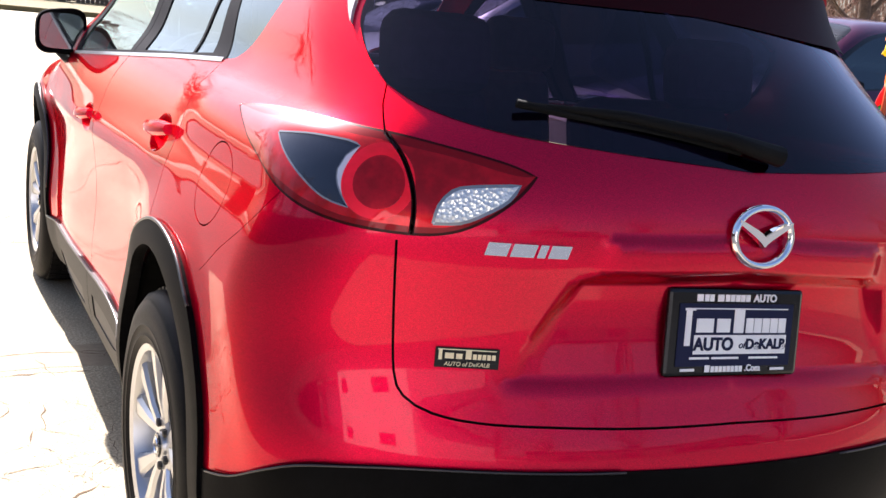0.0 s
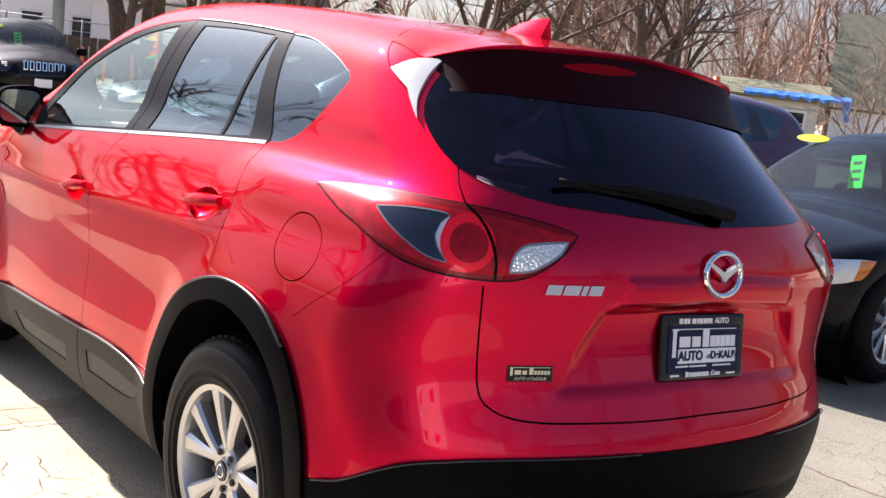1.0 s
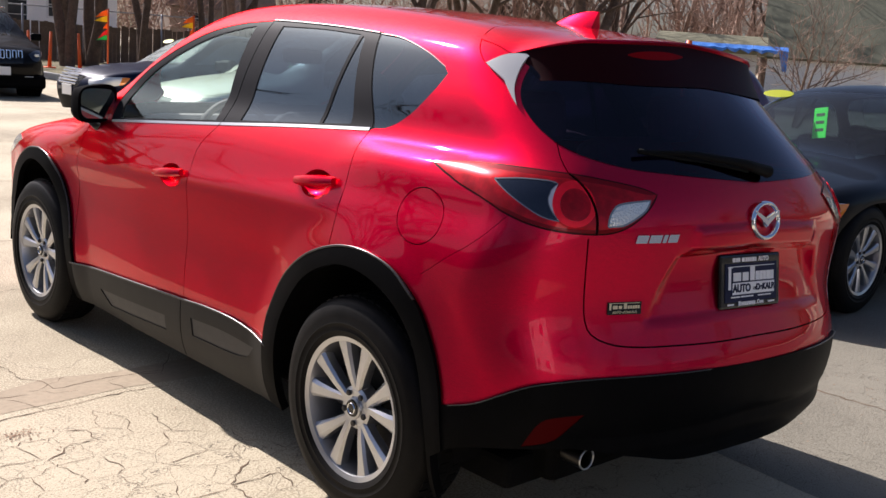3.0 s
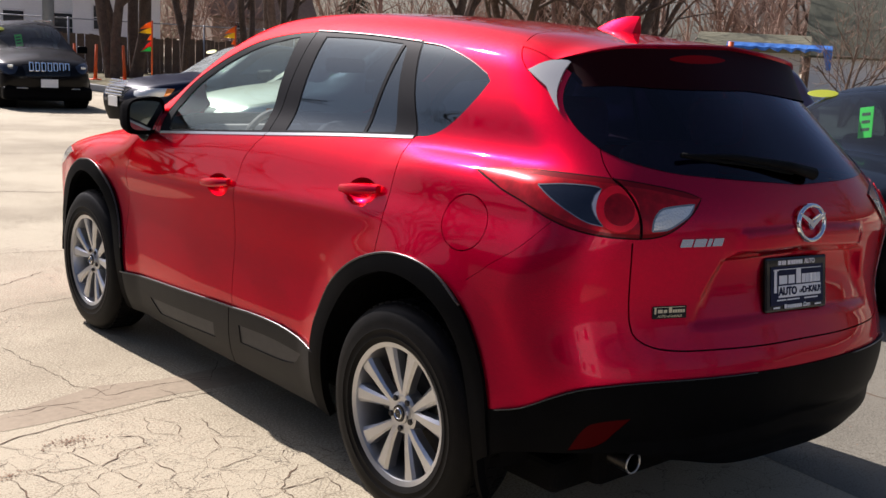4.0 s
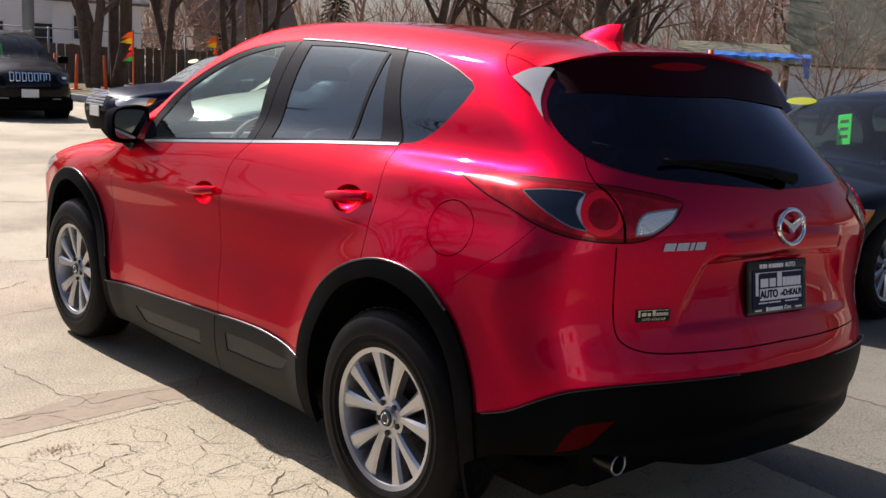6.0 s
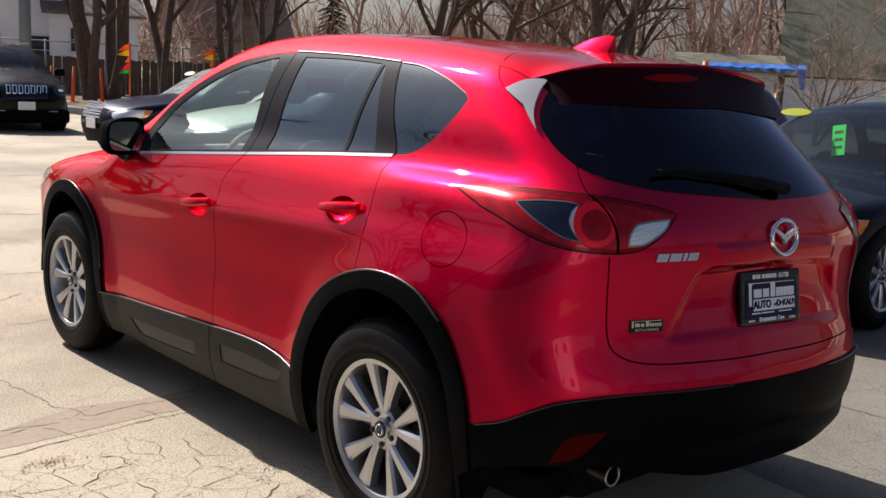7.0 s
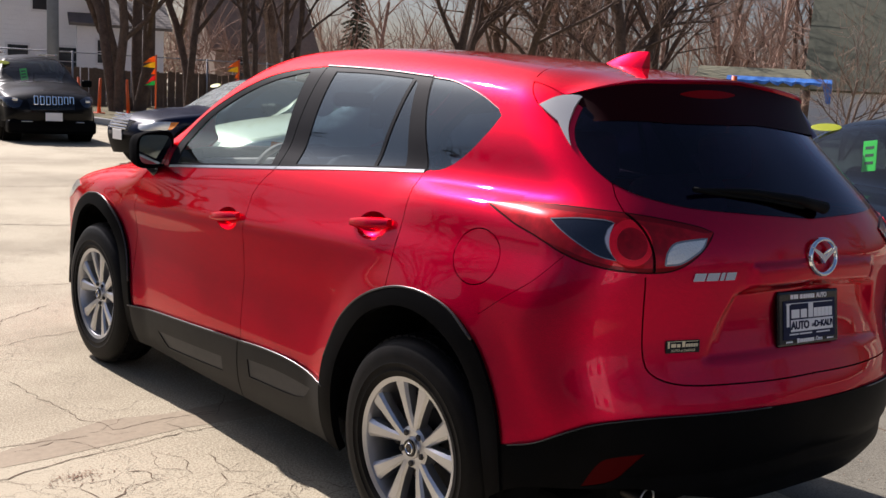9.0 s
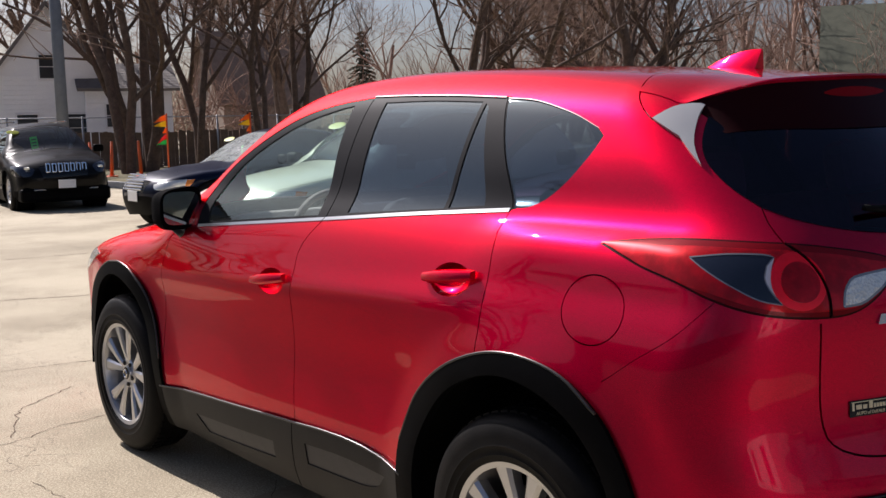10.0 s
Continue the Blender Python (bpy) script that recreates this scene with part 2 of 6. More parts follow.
class Shape:
    """The skin of a car; x across, y ahead, z up, from the rear axle's middle on the ground."""

    def __init__(self, solid, yc, yf, zc=ZC, dip=.38):
        self.solid, self.yc, self.yf, self.zc, self.dip = solid, yc, yf, zc, dip

    def skin(self, s, v):
        """The place on the left half: s along the side from tail to nose, v from the sill to the roof's middle."""
        s, v = np.broadcast_arrays(np.asarray(s, float), np.asarray(v, float))
        turn = np.clip((self.yc - s) / RC, 0, math.pi / 2)
        nose = np.clip((s - self.yf) / RC, 0, math.pi / 2)
        past = np.maximum(self.yc - s - RC * math.pi / 2, 0) + np.maximum(s - self.yf - RC * math.pi / 2, 0)
        top = ZC - self.dip * step(s, 1.95, 2.7)           # the spine dips under the hood
        up = np.clip((v - top) / (DOME - top), 0, 1) * math.pi / 2
        over = np.maximum(v - DOME, 0)
        o = np.stack([-XC + past + over, np.clip(s, self.yc, self.yf), np.minimum(v, top) + (self.zc - ZC)], -1)
        d = np.stack([-np.cos(turn) * np.cos(nose) * np.cos(up), (np.sin(nose) - np.sin(turn)) * np.cos(up), np.sin(up)], -1)
        lo, hi = np.zeros(o.shape[:-1]), np.full(o.shape[:-1], 1.6)
        for _ in range(30):
            m = (lo + hi) / 2
            p = o + m[..., None] * d
            inside = self.solid(p[..., 0], p[..., 1], p[..., 2]) < 0
            lo, hi = np.where(inside, m, lo), np.where(inside, hi, m)
        return o + lo[..., None] * d

    def normal(self, p):
        e = 2e-3
        g = np.stack([self.solid(*(p + k).T) - self.solid(*(p - k).T) for k in np.eye(3) * e], -1)
        return g / np.maximum(np.linalg.norm(g, axis=-1, keepdims=True), 1e-9)


def curve(*runs, gap=.022):
    """An outline from runs of knots; each run is rounded, and runs meet in corners."""
    out = []
    for run in runs:
        p = np.array(run, float)
        if len(p) == 2:
            n = max(int(np.linalg.norm(p[1] - p[0]) / gap), 1)
            q = p[0] + (p[1] - p[0]) * np.linspace(0, 1, n + 1)[:, None]
        else:
            e = np.vstack([2 * p[0] - p[1], p, 2 * p[-1] - p[-2]])
            q = []
            for i in range(1, len(e) - 2):
                n = max(int(np.linalg.norm(e[i + 1] - e[i]) / gap), 1)
                t = np.linspace(0, 1, n, endpoint=False)[:, None]
                q.append(.5 * (2 * e[i] + (e[i + 1] - e[i - 1]) * t + (2 * e[i - 1] - 5 * e[i] + 4 * e[i + 1] - e[i + 2]) * t ** 2 + (3 * e[i] - e[i - 1] - 3 * e[i + 1] + e[i + 2]) * t ** 3))
            q = np.vstack(q + [p[-1:]])
        out.append(q if not out or np.linalg.norm(out[-1][-1] - q[0]) > 1e-6 else q[1:])
    return np.vstack(out)


def ellipse(c, r, n=40, tilt=0.0):
    a = np.linspace(0, 2 * math.pi, n, endpoint=False)
    x, y = r[0] * np.cos(a), r[1] * np.sin(a)
    t = radians(tilt)
    return np.stack([c[0] + x * math.cos(t) - y * math.sin(t), c[1] + x * math.sin(t) + y * math.cos(t)], -1)


def seam(line, half=.0018):
    """The thin outline of a shut line round an open row of points."""
    d = np.gradient(line, axis=0)
    n = np.stack([-d[:, 1], d[:, 0]], -1)
    n /= np.maximum(np.linalg.norm(n, axis=1, keepdims=True), 1e-9)
    return np.vstack([line + n * half, (line - n * half)[::-1]])


def within(pts, poly):
    x, y = pts[:, 0], pts[:, 1]
    inside = np.zeros(len(pts), bool)
    for (x0, y0), (x1, y1) in zip(poly, np.roll(poly, -1, axis=0)):
        if y0 != y1:
            inside ^= ((y0 > y) != (y1 > y)) & (x < (x1 - x0) * (y - y0) / (y1 - y0) + x0)
    return inside


def panels(shape, rim, regions, gap=.03):
    """Cuts the left half of the skin, inside rim, into regions of (name, outline); the first that holds a piece takes it.
    Gives name: (verts, triangles, normals)."""
    from mathutils.geometry import delaunay_2d_cdt
    outlines = [rim] + [r[1] for r in regions]
    pts, edges = [], []
    for o in outlines:
        k = len(pts)
        pts += [tuple(p) for p in o]
        edges += [(k + i, k + (i + 1) % len(o)) for i in range(len(o))]
    lo, hi = rim.min(0), rim.max(0)
    gx, gy = np.meshgrid(np.arange(lo[0] + gap / 2, hi[0], gap), np.arange(lo[1] + gap / 2, hi[1], gap))
    gx[::2] += gap / 2
    grid = np.stack([gx.ravel(), gy.ravel()], -1)
    grid = grid[within(grid, rim)]
    known = np.array(pts)
    cells = {}
    for p in known:
        cells.setdefault((int(p[0] // gap), int(p[1] // gap)), []).append(p)
    keep = []
    for g in grid:
        i, j = int(g[0] // gap), int(g[1] // gap)
        near = [p for a in (-1, 0, 1) for b in (-1, 0, 1) for p in cells.get((i + a, j + b), ())]
        if not near or min((p[0] - g[0]) ** 2 + (p[1] - g[1]) ** 2 for p in near) > (gap * .45) ** 2:
            keep.append(tuple(g))
    flat, _, tris, *_ = delaunay_2d_cdt([Vector(p) for p in pts + keep], edges, [], 0, 1e-5)
    flat = np.array([tuple(p) for p in flat])
    tris = np.array([t for t in tris if len(t) == 3])
    mid = flat[tris].mean(1)
    left = within(mid, rim)
    verts = shape.skin(flat[:, 0], flat[:, 1])
    normals = shape.normal(verts)
    out = {}
    for name, outline in regions:
        take = left & within(mid, outline)
        left &= ~take
        if name:
            out.setdefault(name, []).append(tris[take])
    out["rest"] = [tris[left]]
    done = {}
    for name, ts in out.items():
        ts = np.vstack(ts)
        if len(ts):
            used, back = np.unique(ts, return_inverse=True)
            done[name] = (verts[used], back.reshape(ts.shape), normals[used])
    return done


def shell(piece, lift=0.0, depth=.014, mirror=1):
    """A panel with turned-in edges; mirror -1 for the right half."""
    v, t, n = piece
    v = v + n * lift
    rim = {}
    for a, b, c in t:
        for e in ((a, b), (b, c), (c, a)):
            rim[e] = 1
    rim = [e for e in rim if (e[1], e[0]) not in rim]
    verts, norms, faces = list(v), list(n), [tuple(f) for f in t]
    if depth:
        for a, b in rim:
            out = np.cross(v[b] - v[a], n[a])
            out = out / max(np.linalg.norm(out), 1e-9)
            k = len(verts)
            verts += [v[a], v[b], v[b] - n[b] * depth, v[a] - n[a] * depth]
            norms += [out] * 4
            faces.append((k + 1, k, k + 3, k + 2))
    verts, norms = np.array(verts), np.array(norms)
    # faces look outward
    f = np.array(faces[0]) if faces else None
    if len(t):
        flip = np.einsum("ij,ij->i", np.cross(v[t[:, 1]] - v[t[:, 0]], v[t[:, 2]] - v[t[:, 0]]), n[t[:, 0]]) < 0
        faces = [tuple(q[::-1]) if i < len(t) and flip[i] else tuple(q) for i, q in enumerate(faces)]
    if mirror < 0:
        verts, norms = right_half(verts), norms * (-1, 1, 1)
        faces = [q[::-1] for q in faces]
    return verts, faces, norms


def panel(name, piece, mat, parent, lift=0.0, depth=.014, both=False, mirror=1, label=""):
    v, f, n = shell(piece, lift, depth, mirror)
    if both:
        v2, f2, n2 = shell(piece, lift, depth, -1)
        f = list(f) + [tuple(i + len(v) for i in q) for q in f2]
        v, n = np.vstack([v, v2]), np.vstack([n, n2])
    return link(name, v, f, mat, parent, n, label=label)


# ---- wheels
def wheel(parent, at, radius=.36, width=.225, rim=.230, spokes=5, side=-1, mat=None, twin=True):
    """A road wheel whose outer face looks along side * x."""
    w = new("wheel")
    w.parent = parent
    w.matrix_basis = pose(*at) @ Matrix.Diagonal((-side, 1, 1, 1)) if side < 0 else pose(*at) @ pose(0, 0, 0, 0, 0, 180)
    if side < 0:
        w.matrix_basis = pose(*at)
    h = width / 2
    bm = bmesh.new()
    lathe(bm, [(h * .70, rim - .005), (-h * .82, rim - .004), (-h * .95, rim + .006), (-h * .985, rim + .020), (-h * 1.005, rim + .023), (-h * .99, rim + .026), (-h * 1.0, rim + .044), (-h * 1.025, rim + .048), (-h * 1.01, rim + .052), (-h * 1.02, radius - .060), (-h * .94, radius - .028), (-h * .80, radius - .008),
               (-h * .5, radius), (h * .5, radius), (h * .8, radius - .008), (h, radius - .05), (h, rim + .03), (h * .70, rim - .005)], 72)
    tyre = part("tyre", bm, RUBBER, w, smooth=True, angle=40)
    # tread blocks
    bm = bmesh.new()
    for row, x in enumerate((-.45, 0, .45)):
        for k in range(60):
            a = 2 * math.pi * (k + .5 * (row % 2)) / 60
            r = radius - (.0035 if abs(x) < .6 else .0155)
            box(bm, (h * .30, 2 * math.pi * radius / 60 * .70, .012), (h * x, r * math.cos(a), r * math.sin(a)), (math.degrees(a) - 90, 0, 0))
    part("tread", bm, RUBBER, tyre)
    bm = bmesh.new()
    lathe(bm, [(-h * .86, rim - .001), (-h * .95, rim + .004), (-h * .90, rim - .012), (-h * .55, rim - .022), (h * .6, rim - .03), (h * .6, rim - .001)], 72)
    part("rim", bm, mat or ALLOY, w, smooth=True, angle=50)
    face = -h * .72
    for k in range(spokes):
        for d in ((-13, 13) if twin else (0,)):
            a = radians(360 / spokes * k + 90)
            b = a + radians(d * .30)
            c = a + radians(d * 1.22)
            i, o = Vector((0, math.cos(b) * .052, math.sin(b) * .052)), Vector((0, math.cos(c) * (rim - .010), math.sin(c) * (rim - .010)))
            along = (o - i).normalized()
            across = Vector((1, 0, 0)).cross(along)
            bm = bmesh.new()
            rows = []
            for t, wide, x in ((0, .014, face + .006), (.35, .018, face - .004), (.75, .026, face - .010), (1.0, .035, face - .013)):
                p = i.lerp(o, t)
                rows.append([bm.verts.new(p + across * u * wide + Vector((x + dx, 0, 0))) for u, dx in ((-1, .035), (-.95, .006), (-.55, -.002), (.55, -.002), (.95, .006), (1, .035))])
            for r0, r1 in zip(rows, rows[1:]):
                for q in range(5):
                    bm.faces.new((r0[q], r0[q + 1], r1[q + 1], r1[q]))
            bmesh.ops.recalc_face_normals(bm, faces=bm.faces[:])
            part("spoke", bm, mat or ALLOY, w, smooth=True, angle=25)
    bm = bmesh.new()
    lathe(bm, [(face + .05, .075), (face + .008, .070), (face + .002, .058), (face + .004, .036), (face - .004, .034), (face - .006, .030), (face - .007, .0005)], 36)
    hub = part("hub", bm, mat or ALLOY, w, smooth=True, angle=30)
    bm = bmesh.new()
    lathe(bm, [(face - .005, .029), (face - .011, .027), (face - .012, .0005)], 30)
    cap = part("centre_cap", bm, GLOSS_BLACK, hub, smooth=True)
    bm = bmesh.new()
    lathe(bm, [(face - .012, .019), (face - .0145, .017), (face - .012, .015)], 30)
    part("cap_emblem", bm, CHROME, cap, smooth=True)
    for k in range(5):
        a = radians(72 * k + 54)
        bm = bmesh.new()
        lathe(bm, [(face + .012, .010), (face - .004, .010), (face - .006, .007), (face - .006, .0005)], 6, at=(0, .052 * math.cos(a), .052 * math.sin(a)))
        part("wheel_nut", bm, DARK_METAL, hub)
    bm = bmesh.new()
    lathe(bm, [(0, .15), (-.008, .149), (-.008, .06), (0, .06)], 40)
    part("brake_disc", bm, DARK_METAL, w, smooth=True)
    bm = bmesh.new()
    lathe(bm, [(h * .72, .215), (h * .70, .02)], 40)
    part("backing_plate", bm, UNDERSEAL, w)
    part("brake_caliper", boxed((.05, .07, .13), (-.004, .13, .02), bevel=.012), DARK_METAL, w)
    return w


# ---- the red car
SIDE = spline([.15, .25, .35, .45, .6, .75, .88, .97, 1.05, 1.12, 1.18, 1.24, 1.32, 1.40, 1.48, 1.56, 1.64],
              [.77, .82, .845, .855, .855, .862, .864, .850, .825, .797, .763, .722, .690, .657, .615, .560, .49])
REAR = spline([.15, .28, .38, .50, .60, .68, .75, .82, .90, .98, 1.06, 1.13, 1.20, 1.28, 1.36, 1.44, 1.52, 1.60],
              [-.72, -.80, -.845, -.875, -.885, -.872, -.845, -.825, -.822, -.828, -.832, -.812, -.775, -.715, -.645, -.565, -.48, -.39])
WRAP = spline([.2, .5, .75, 1.05, 1.2, 1.36, 1.55], [.42, .40, .37, .35, .45, .70, .9])
ROOF = spline([-.7, -.5, -.3, -.1, .2, .6, .95, 1.25, 1.5, 1.75, 2.0, 2.2, 2.35, 2.6, 2.9, 3.15, 3.35, 3.5],
              [1.50, 1.552, 1.587, 1.608, 1.632, 1.652, 1.658, 1.645, 1.60, 1.475, 1.31, 1.175, 1.125, 1.09, 1.045, .99, .91, .79])
TAPER = spline([-.9, -.5, -.1, .4, 1.2, 2.0, 2.7, 3.2, 3.6], [.01, .008, .006, -.006, -.010, -.008, -.015, -.070, -.16])
FRONT = spline([.2, .4, .6, .8, .95, 1.1], [3.46, 3.54, 3.57, 3.54, 3.44, 3.2])


def red_solid(x, y, z):
    ax = np.abs(x)
    w = SIDE(z) + TAPER(y)
    w = w - .014 * bell(z, .74, .14) * step(y, .25, .6) * (1 - step(y, 2.2, 2.5))            # hollow doors
    w = w + .010 * bell(z, .985 - .055 * y, .05) * step(y, -.1, .5) * (1 - step(y, 2.2, 2.8))  # shoulder crease
    for yc in (0.04, 2.67):
        r = np.hypot(y - yc, z - .37)
        w = w + .022 * (1 - step(r, .44, .62)) * (1 - step(z, .95, 1.1))
    w = w - .028 * step(y, 1.5, 2.6) * (1 - step(z, .85, 1.12))            # the lower body tucks in toward the front wheel
    ledge = .020 * step(z, 1.04, 1.165) * (1 - step(z, 1.170, 1.225)) - .012 * step(z, 1.176, 1.208) * (1 - step(z, 1.21, 1.40))
    w = w + ledge * (1 - step(y, .0, .35))                  # ledge over the tail lamp
    side = ax - w
    rear = REAR(z) + WRAP(z) * ax ** 2.5 - y
    rear = rear + .012 * bell(z, .462, .022) * (1 - step(ax, .60, .72)) - .006 * bell(z, .41, .02) * (1 - step(ax, .60, .72))   # bumper groove and lip
    edge = .335 + .62 * (.99 - z)
    rear = rear + .030 * step(z, .775, .80) * (1 - step(z, .965, .985)) * (1 - step(ax, edge - .015, edge + .03)) * (.35 + .65 * step(z, .79, .93))   # plate recess
    rear = rear - .010 * step(z, .985, .995) * (1 - step(z, 1.045, 1.062)) * (1 - step(ax, .30, .345))      # handle bar
    front = y - FRONT(z) + .32 * ax ** 2.4
    roof = z - ROOF(y) + .11 * x * x + .075 * ax ** 4 * step(y, 1.9, 2.4)
    return smax(smax(smax(side, rear, .15), front, .18), roof, .10)


red = Shape(red_solid, -.30, 3.05)
TAIL, NOSE = -.30 - RC * math.pi / 2 - XC, 3.05 + RC * math.pi / 2 + XC
hero = thing("red_suv", "glossy metallic red compact SUV parked on cracked asphalt", "car")

ARCH_OUT = [(.56, .17), (.548, .36), (.522, .54), (.44, .69), (.298, .80), (.135, .865), (-.013, .880), (-.157, .854), (-.268, .785), (-.340, .692), (-.386, .594), (-.410, .50), (-.424, .36), (-.42, .17)]
ARCH_IN = [(.47, .17), (.455, .45), (.405, .60), (.285, .735), (.12, .810), (-.03, .815), (-.172, .764), (-.268, .671), (-.320, .555), (-.348, .45), (-.362, .34), (-.36, .17)]
arch_out, arch_in = curve(ARCH_OUT, [ARCH_OUT[-1], ARCH_OUT[0]]), curve(ARCH_IN, [ARCH_IN[-1], ARCH_IN[0]])
AHEAD = np.array([2.63, 0])


def ahead(o):
    """The rear arch's outline carried to the front wheel, its leading leg drawn in."""
    o = np.array(o, float)
    return np.stack([np.where(o[:, 0] > 0, o[:, 0] * .90, o[:, 0]) + AHEAD[0], o[:, 1]], -1)


dlo_top = [(1.915, 1.085), (1.915, 1.20), (1.80, 1.385), (1.617, 1.561), (1.441, 1.675), (1.253, 1.735), (1.04, 1.764)]
frame_f = curve(dlo_top, [(1.04, 1.764), (1.045, 1.16)], [(1.045, 1.16), (1.915, 1.085)])
window_f = curve([(1.84, 1.105), (1.855, 1.19), (1.75, 1.36), (1.58, 1.53), (1.405, 1.645), (1.227, 1.707), (1.135, 1.727)], [(1.135, 1.727), (1.112, 1.40), (1.097, 1.170)], [(1.097, 1.170), (1.84, 1.105)])
rear_top = [(1.04, 1.764), (.85, 1.760), (.60, 1.748), (.361, 1.726)]
frame_r = curve(rear_top, [(.361, 1.726), (.27, 1.45), (.188, 1.232)], [(.188, 1.232), (1.045, 1.16)], [(1.045, 1.16), (1.04, 1.764)])
window_r = curve([(.937, 1.185), (.957, 1.735)], [(.957, 1.735), (.70, 1.733), (.459, 1.716)], [(.459, 1.716), (.470, 1.222)], [(.470, 1.222), (.937, 1.185)])
window_r2 = curve([(.452, 1.224), (.441, 1.708)], [(.441, 1.708), (.42, 1.69)], [(.42, 1.69), (.300, 1.238)], [(.300, 1.238), (.452, 1.224)])
quarter_top = [(.350, 1.722), (.223, 1.703), (.057, 1.640), (-.058, 1.575), (-.083, 1.545)]
window_q = curve(quarter_top, [(-.083, 1.545), (-.056, 1.466), (.004, 1.354), (.075, 1.268), (.125, 1.240), (.180, 1.235)], [(.180, 1.235), (.262, 1.45), (.350, 1.722)])


def band(line, low, high):
    """A strip along a line of knots, between two heights off it."""
    p = curve(line)
    return np.vstack([p + (0, high), (p + (0, low))[::-1]])


belt_trim = band([(1.90, 1.087), (1.045, 1.160), (.60, 1.199), (.19, 1.231)], -.006, .004)
drip_trim = band(rear_top, .000, .004)
quarter_trim = band(quarter_top[:-1], .000, .003)
LAMP_TOP = [(-.200, 1.176), (-.32, 1.190), (-.52, 1.198), (-.735, 1.193), (-.87, 1.179), (-.965, 1.163), (-1.012, 1.147)]
LAMP_LOW = [(-1.012, 1.147), (-.98, 1.115), (-.925, 1.075), (-.87, 1.05), (-.805, 1.042), (-.70, 1.047), (-.62, 1.06), (-.55, 1.08), (-.46, 1.11), (-.33, 1.138), (-.200, 1.176)]
SPLIT = [(-.735, 1.193), (-.77, 1.166), (-.793, 1.132), (-.805, 1.09), (-.805, 1.042)]
lamp_out = curve(LAMP_TOP[:4], SPLIT, LAMP_LOW[4:], gap=.012)
lamp_in = curve(LAMP_TOP[3:], LAMP_LOW[:5], SPLIT[::-1], gap=.012)
lamp = curve(LAMP_TOP, LAMP_LOW, gap=.012)
smoke = curve([(-.495, 1.163), (-.585, 1.172), (-.671, 1.172), (-.697, 1.166)], [(-.697, 1.166), (-.676, 1.149), (-.668, 1.127), (-.676, 1.102), (-.700, 1.072)], [(-.700, 1.072), (-.655, 1.081), (-.605, 1.104), (-.545, 1.135), (-.495, 1.163)], gap=.012)
crescent = curve([(-.697, 1.166), (-.676, 1.149), (-.668, 1.127), (-.676, 1.102), (-.700, 1.072)], [(-.700, 1.072), (-.686, 1.100), (-.681, 1.127), (-.688, 1.150), (-.697, 1.166)], gap=.012)
ring = ellipse((-.742, 1.117), (.060, .056), 36)
white = curve([(-.838, 1.062), (-.845, 1.090), (-.867, 1.114), (-.9, 1.123), (-.982, 1.131)], [(-.982, 1.131), (-.961, 1.106), (-.924, 1.084), (-.883, 1.066), (-.838, 1.062)], gap=.012)
fuel = ellipse((-.213, 1.020), (.098, .082), 48)
BUMP = [(-.35, .492), (-.44, .515), (-.52, .542), (-.60, .59), (-.665, .622), (-.74, .637), (-.85, .645), (-1.0, .646), (-1.2, .642), (TAIL, .63)]
LOW = [(-.38, .34), (-.47, .395), (-.63, .427), (-.79, .432), (-.96, .40), (-1.18, .35), (TAIL, .33)]
GATE_LOW = [(TAIL, .706), (-1.25, .712), (-1.09, .718), (-.95, .723), (-.87, .735), (-.82, .760), (-.80, .80), (-.79, .90), (-.783, 1.03)]
GATE_SIDE = [(-.735, 1.193), (-.712, 1.235), (-.706, 1.272)]
GLASS_SIDE = [(-.706, 1.272), (-.62, 1.335), (-.55, 1.40), (-.490, 1.47), (-.445, 1.56), (-.43, 1.66), (-.44, 1.74)]
GLASS_LOW = [(TAIL, 1.172), (-1.3, 1.184), (-1.14, 1.196), (-.95, 1.213), (-.79, 1.242), (-.706, 1.272)]
rear_glass = curve(GLASS_LOW, GLASS_SIDE, [(-.44, 1.74), (TAIL, 1.70)], [(TAIL, 1.70), (TAIL, 1.172)])
gate = curve(GATE_LOW, [(-.783, 1.03), (-.805, 1.042)], SPLIT[::-1], GATE_SIDE, GLASS_SIDE, [(-.44, 1.74), (TAIL, 1.70)], [(TAIL, 1.70), (TAIL, .706)])
corner = curve([(-.215, 1.616), (-.28, 1.725), (-.46, 1.85)], [(-.46, 1.85), (-.36, 1.76), (-.35, 1.70), (-.37, 1.63), (-.40, 1.55), (-.45, 1.47), (-.475, 1.435)], [(-.475, 1.435), (-.36, 1.525), (-.215, 1.616)])
reflector = curve([(-.652, .437), (-.688, .507), (-.723, .530), (-.811, .541)], [(-.811, .541), (-.773, .499), (-.748, .470), (-.717, .452), (-.652, .437)], gap=.012)
SILL_TOP = [(2.23, .383), (1.81, .414), (1.279, .446), (1.156, .452), (.96, .464), (.75, .463), (.52, .432)]
sill_f = curve([p for p in SILL_TOP[:4]], [(1.156, .452), (1.20, .20)], [(1.20, .20), (2.25, .20)], [(2.25, .20), (2.23, .383)])
sill_r = curve(SILL_TOP[3:], [(.52, .432), (.46, .20)], [(.46, .20), (1.20, .20)], [(1.20, .20), (1.156, .452)])
DOOR_CUT = [(1.045, 1.16), (1.105, 1.10), (1.137, 1.045), (1.135, .95), (1.147, .80), (1.16, .60), (1.156, .452)]
DOOR_REAR = [(.188, 1.232), (.190, 1.20), (.180, 1.143), (.173, 1.052), (.171, .96), (.172, .86)]
DOOR_NOSE = [(1.915, 1.085), (2.091, 1.045), (2.161, .941), (2.195, .80), (2.199, .58), (2.19, .385)]
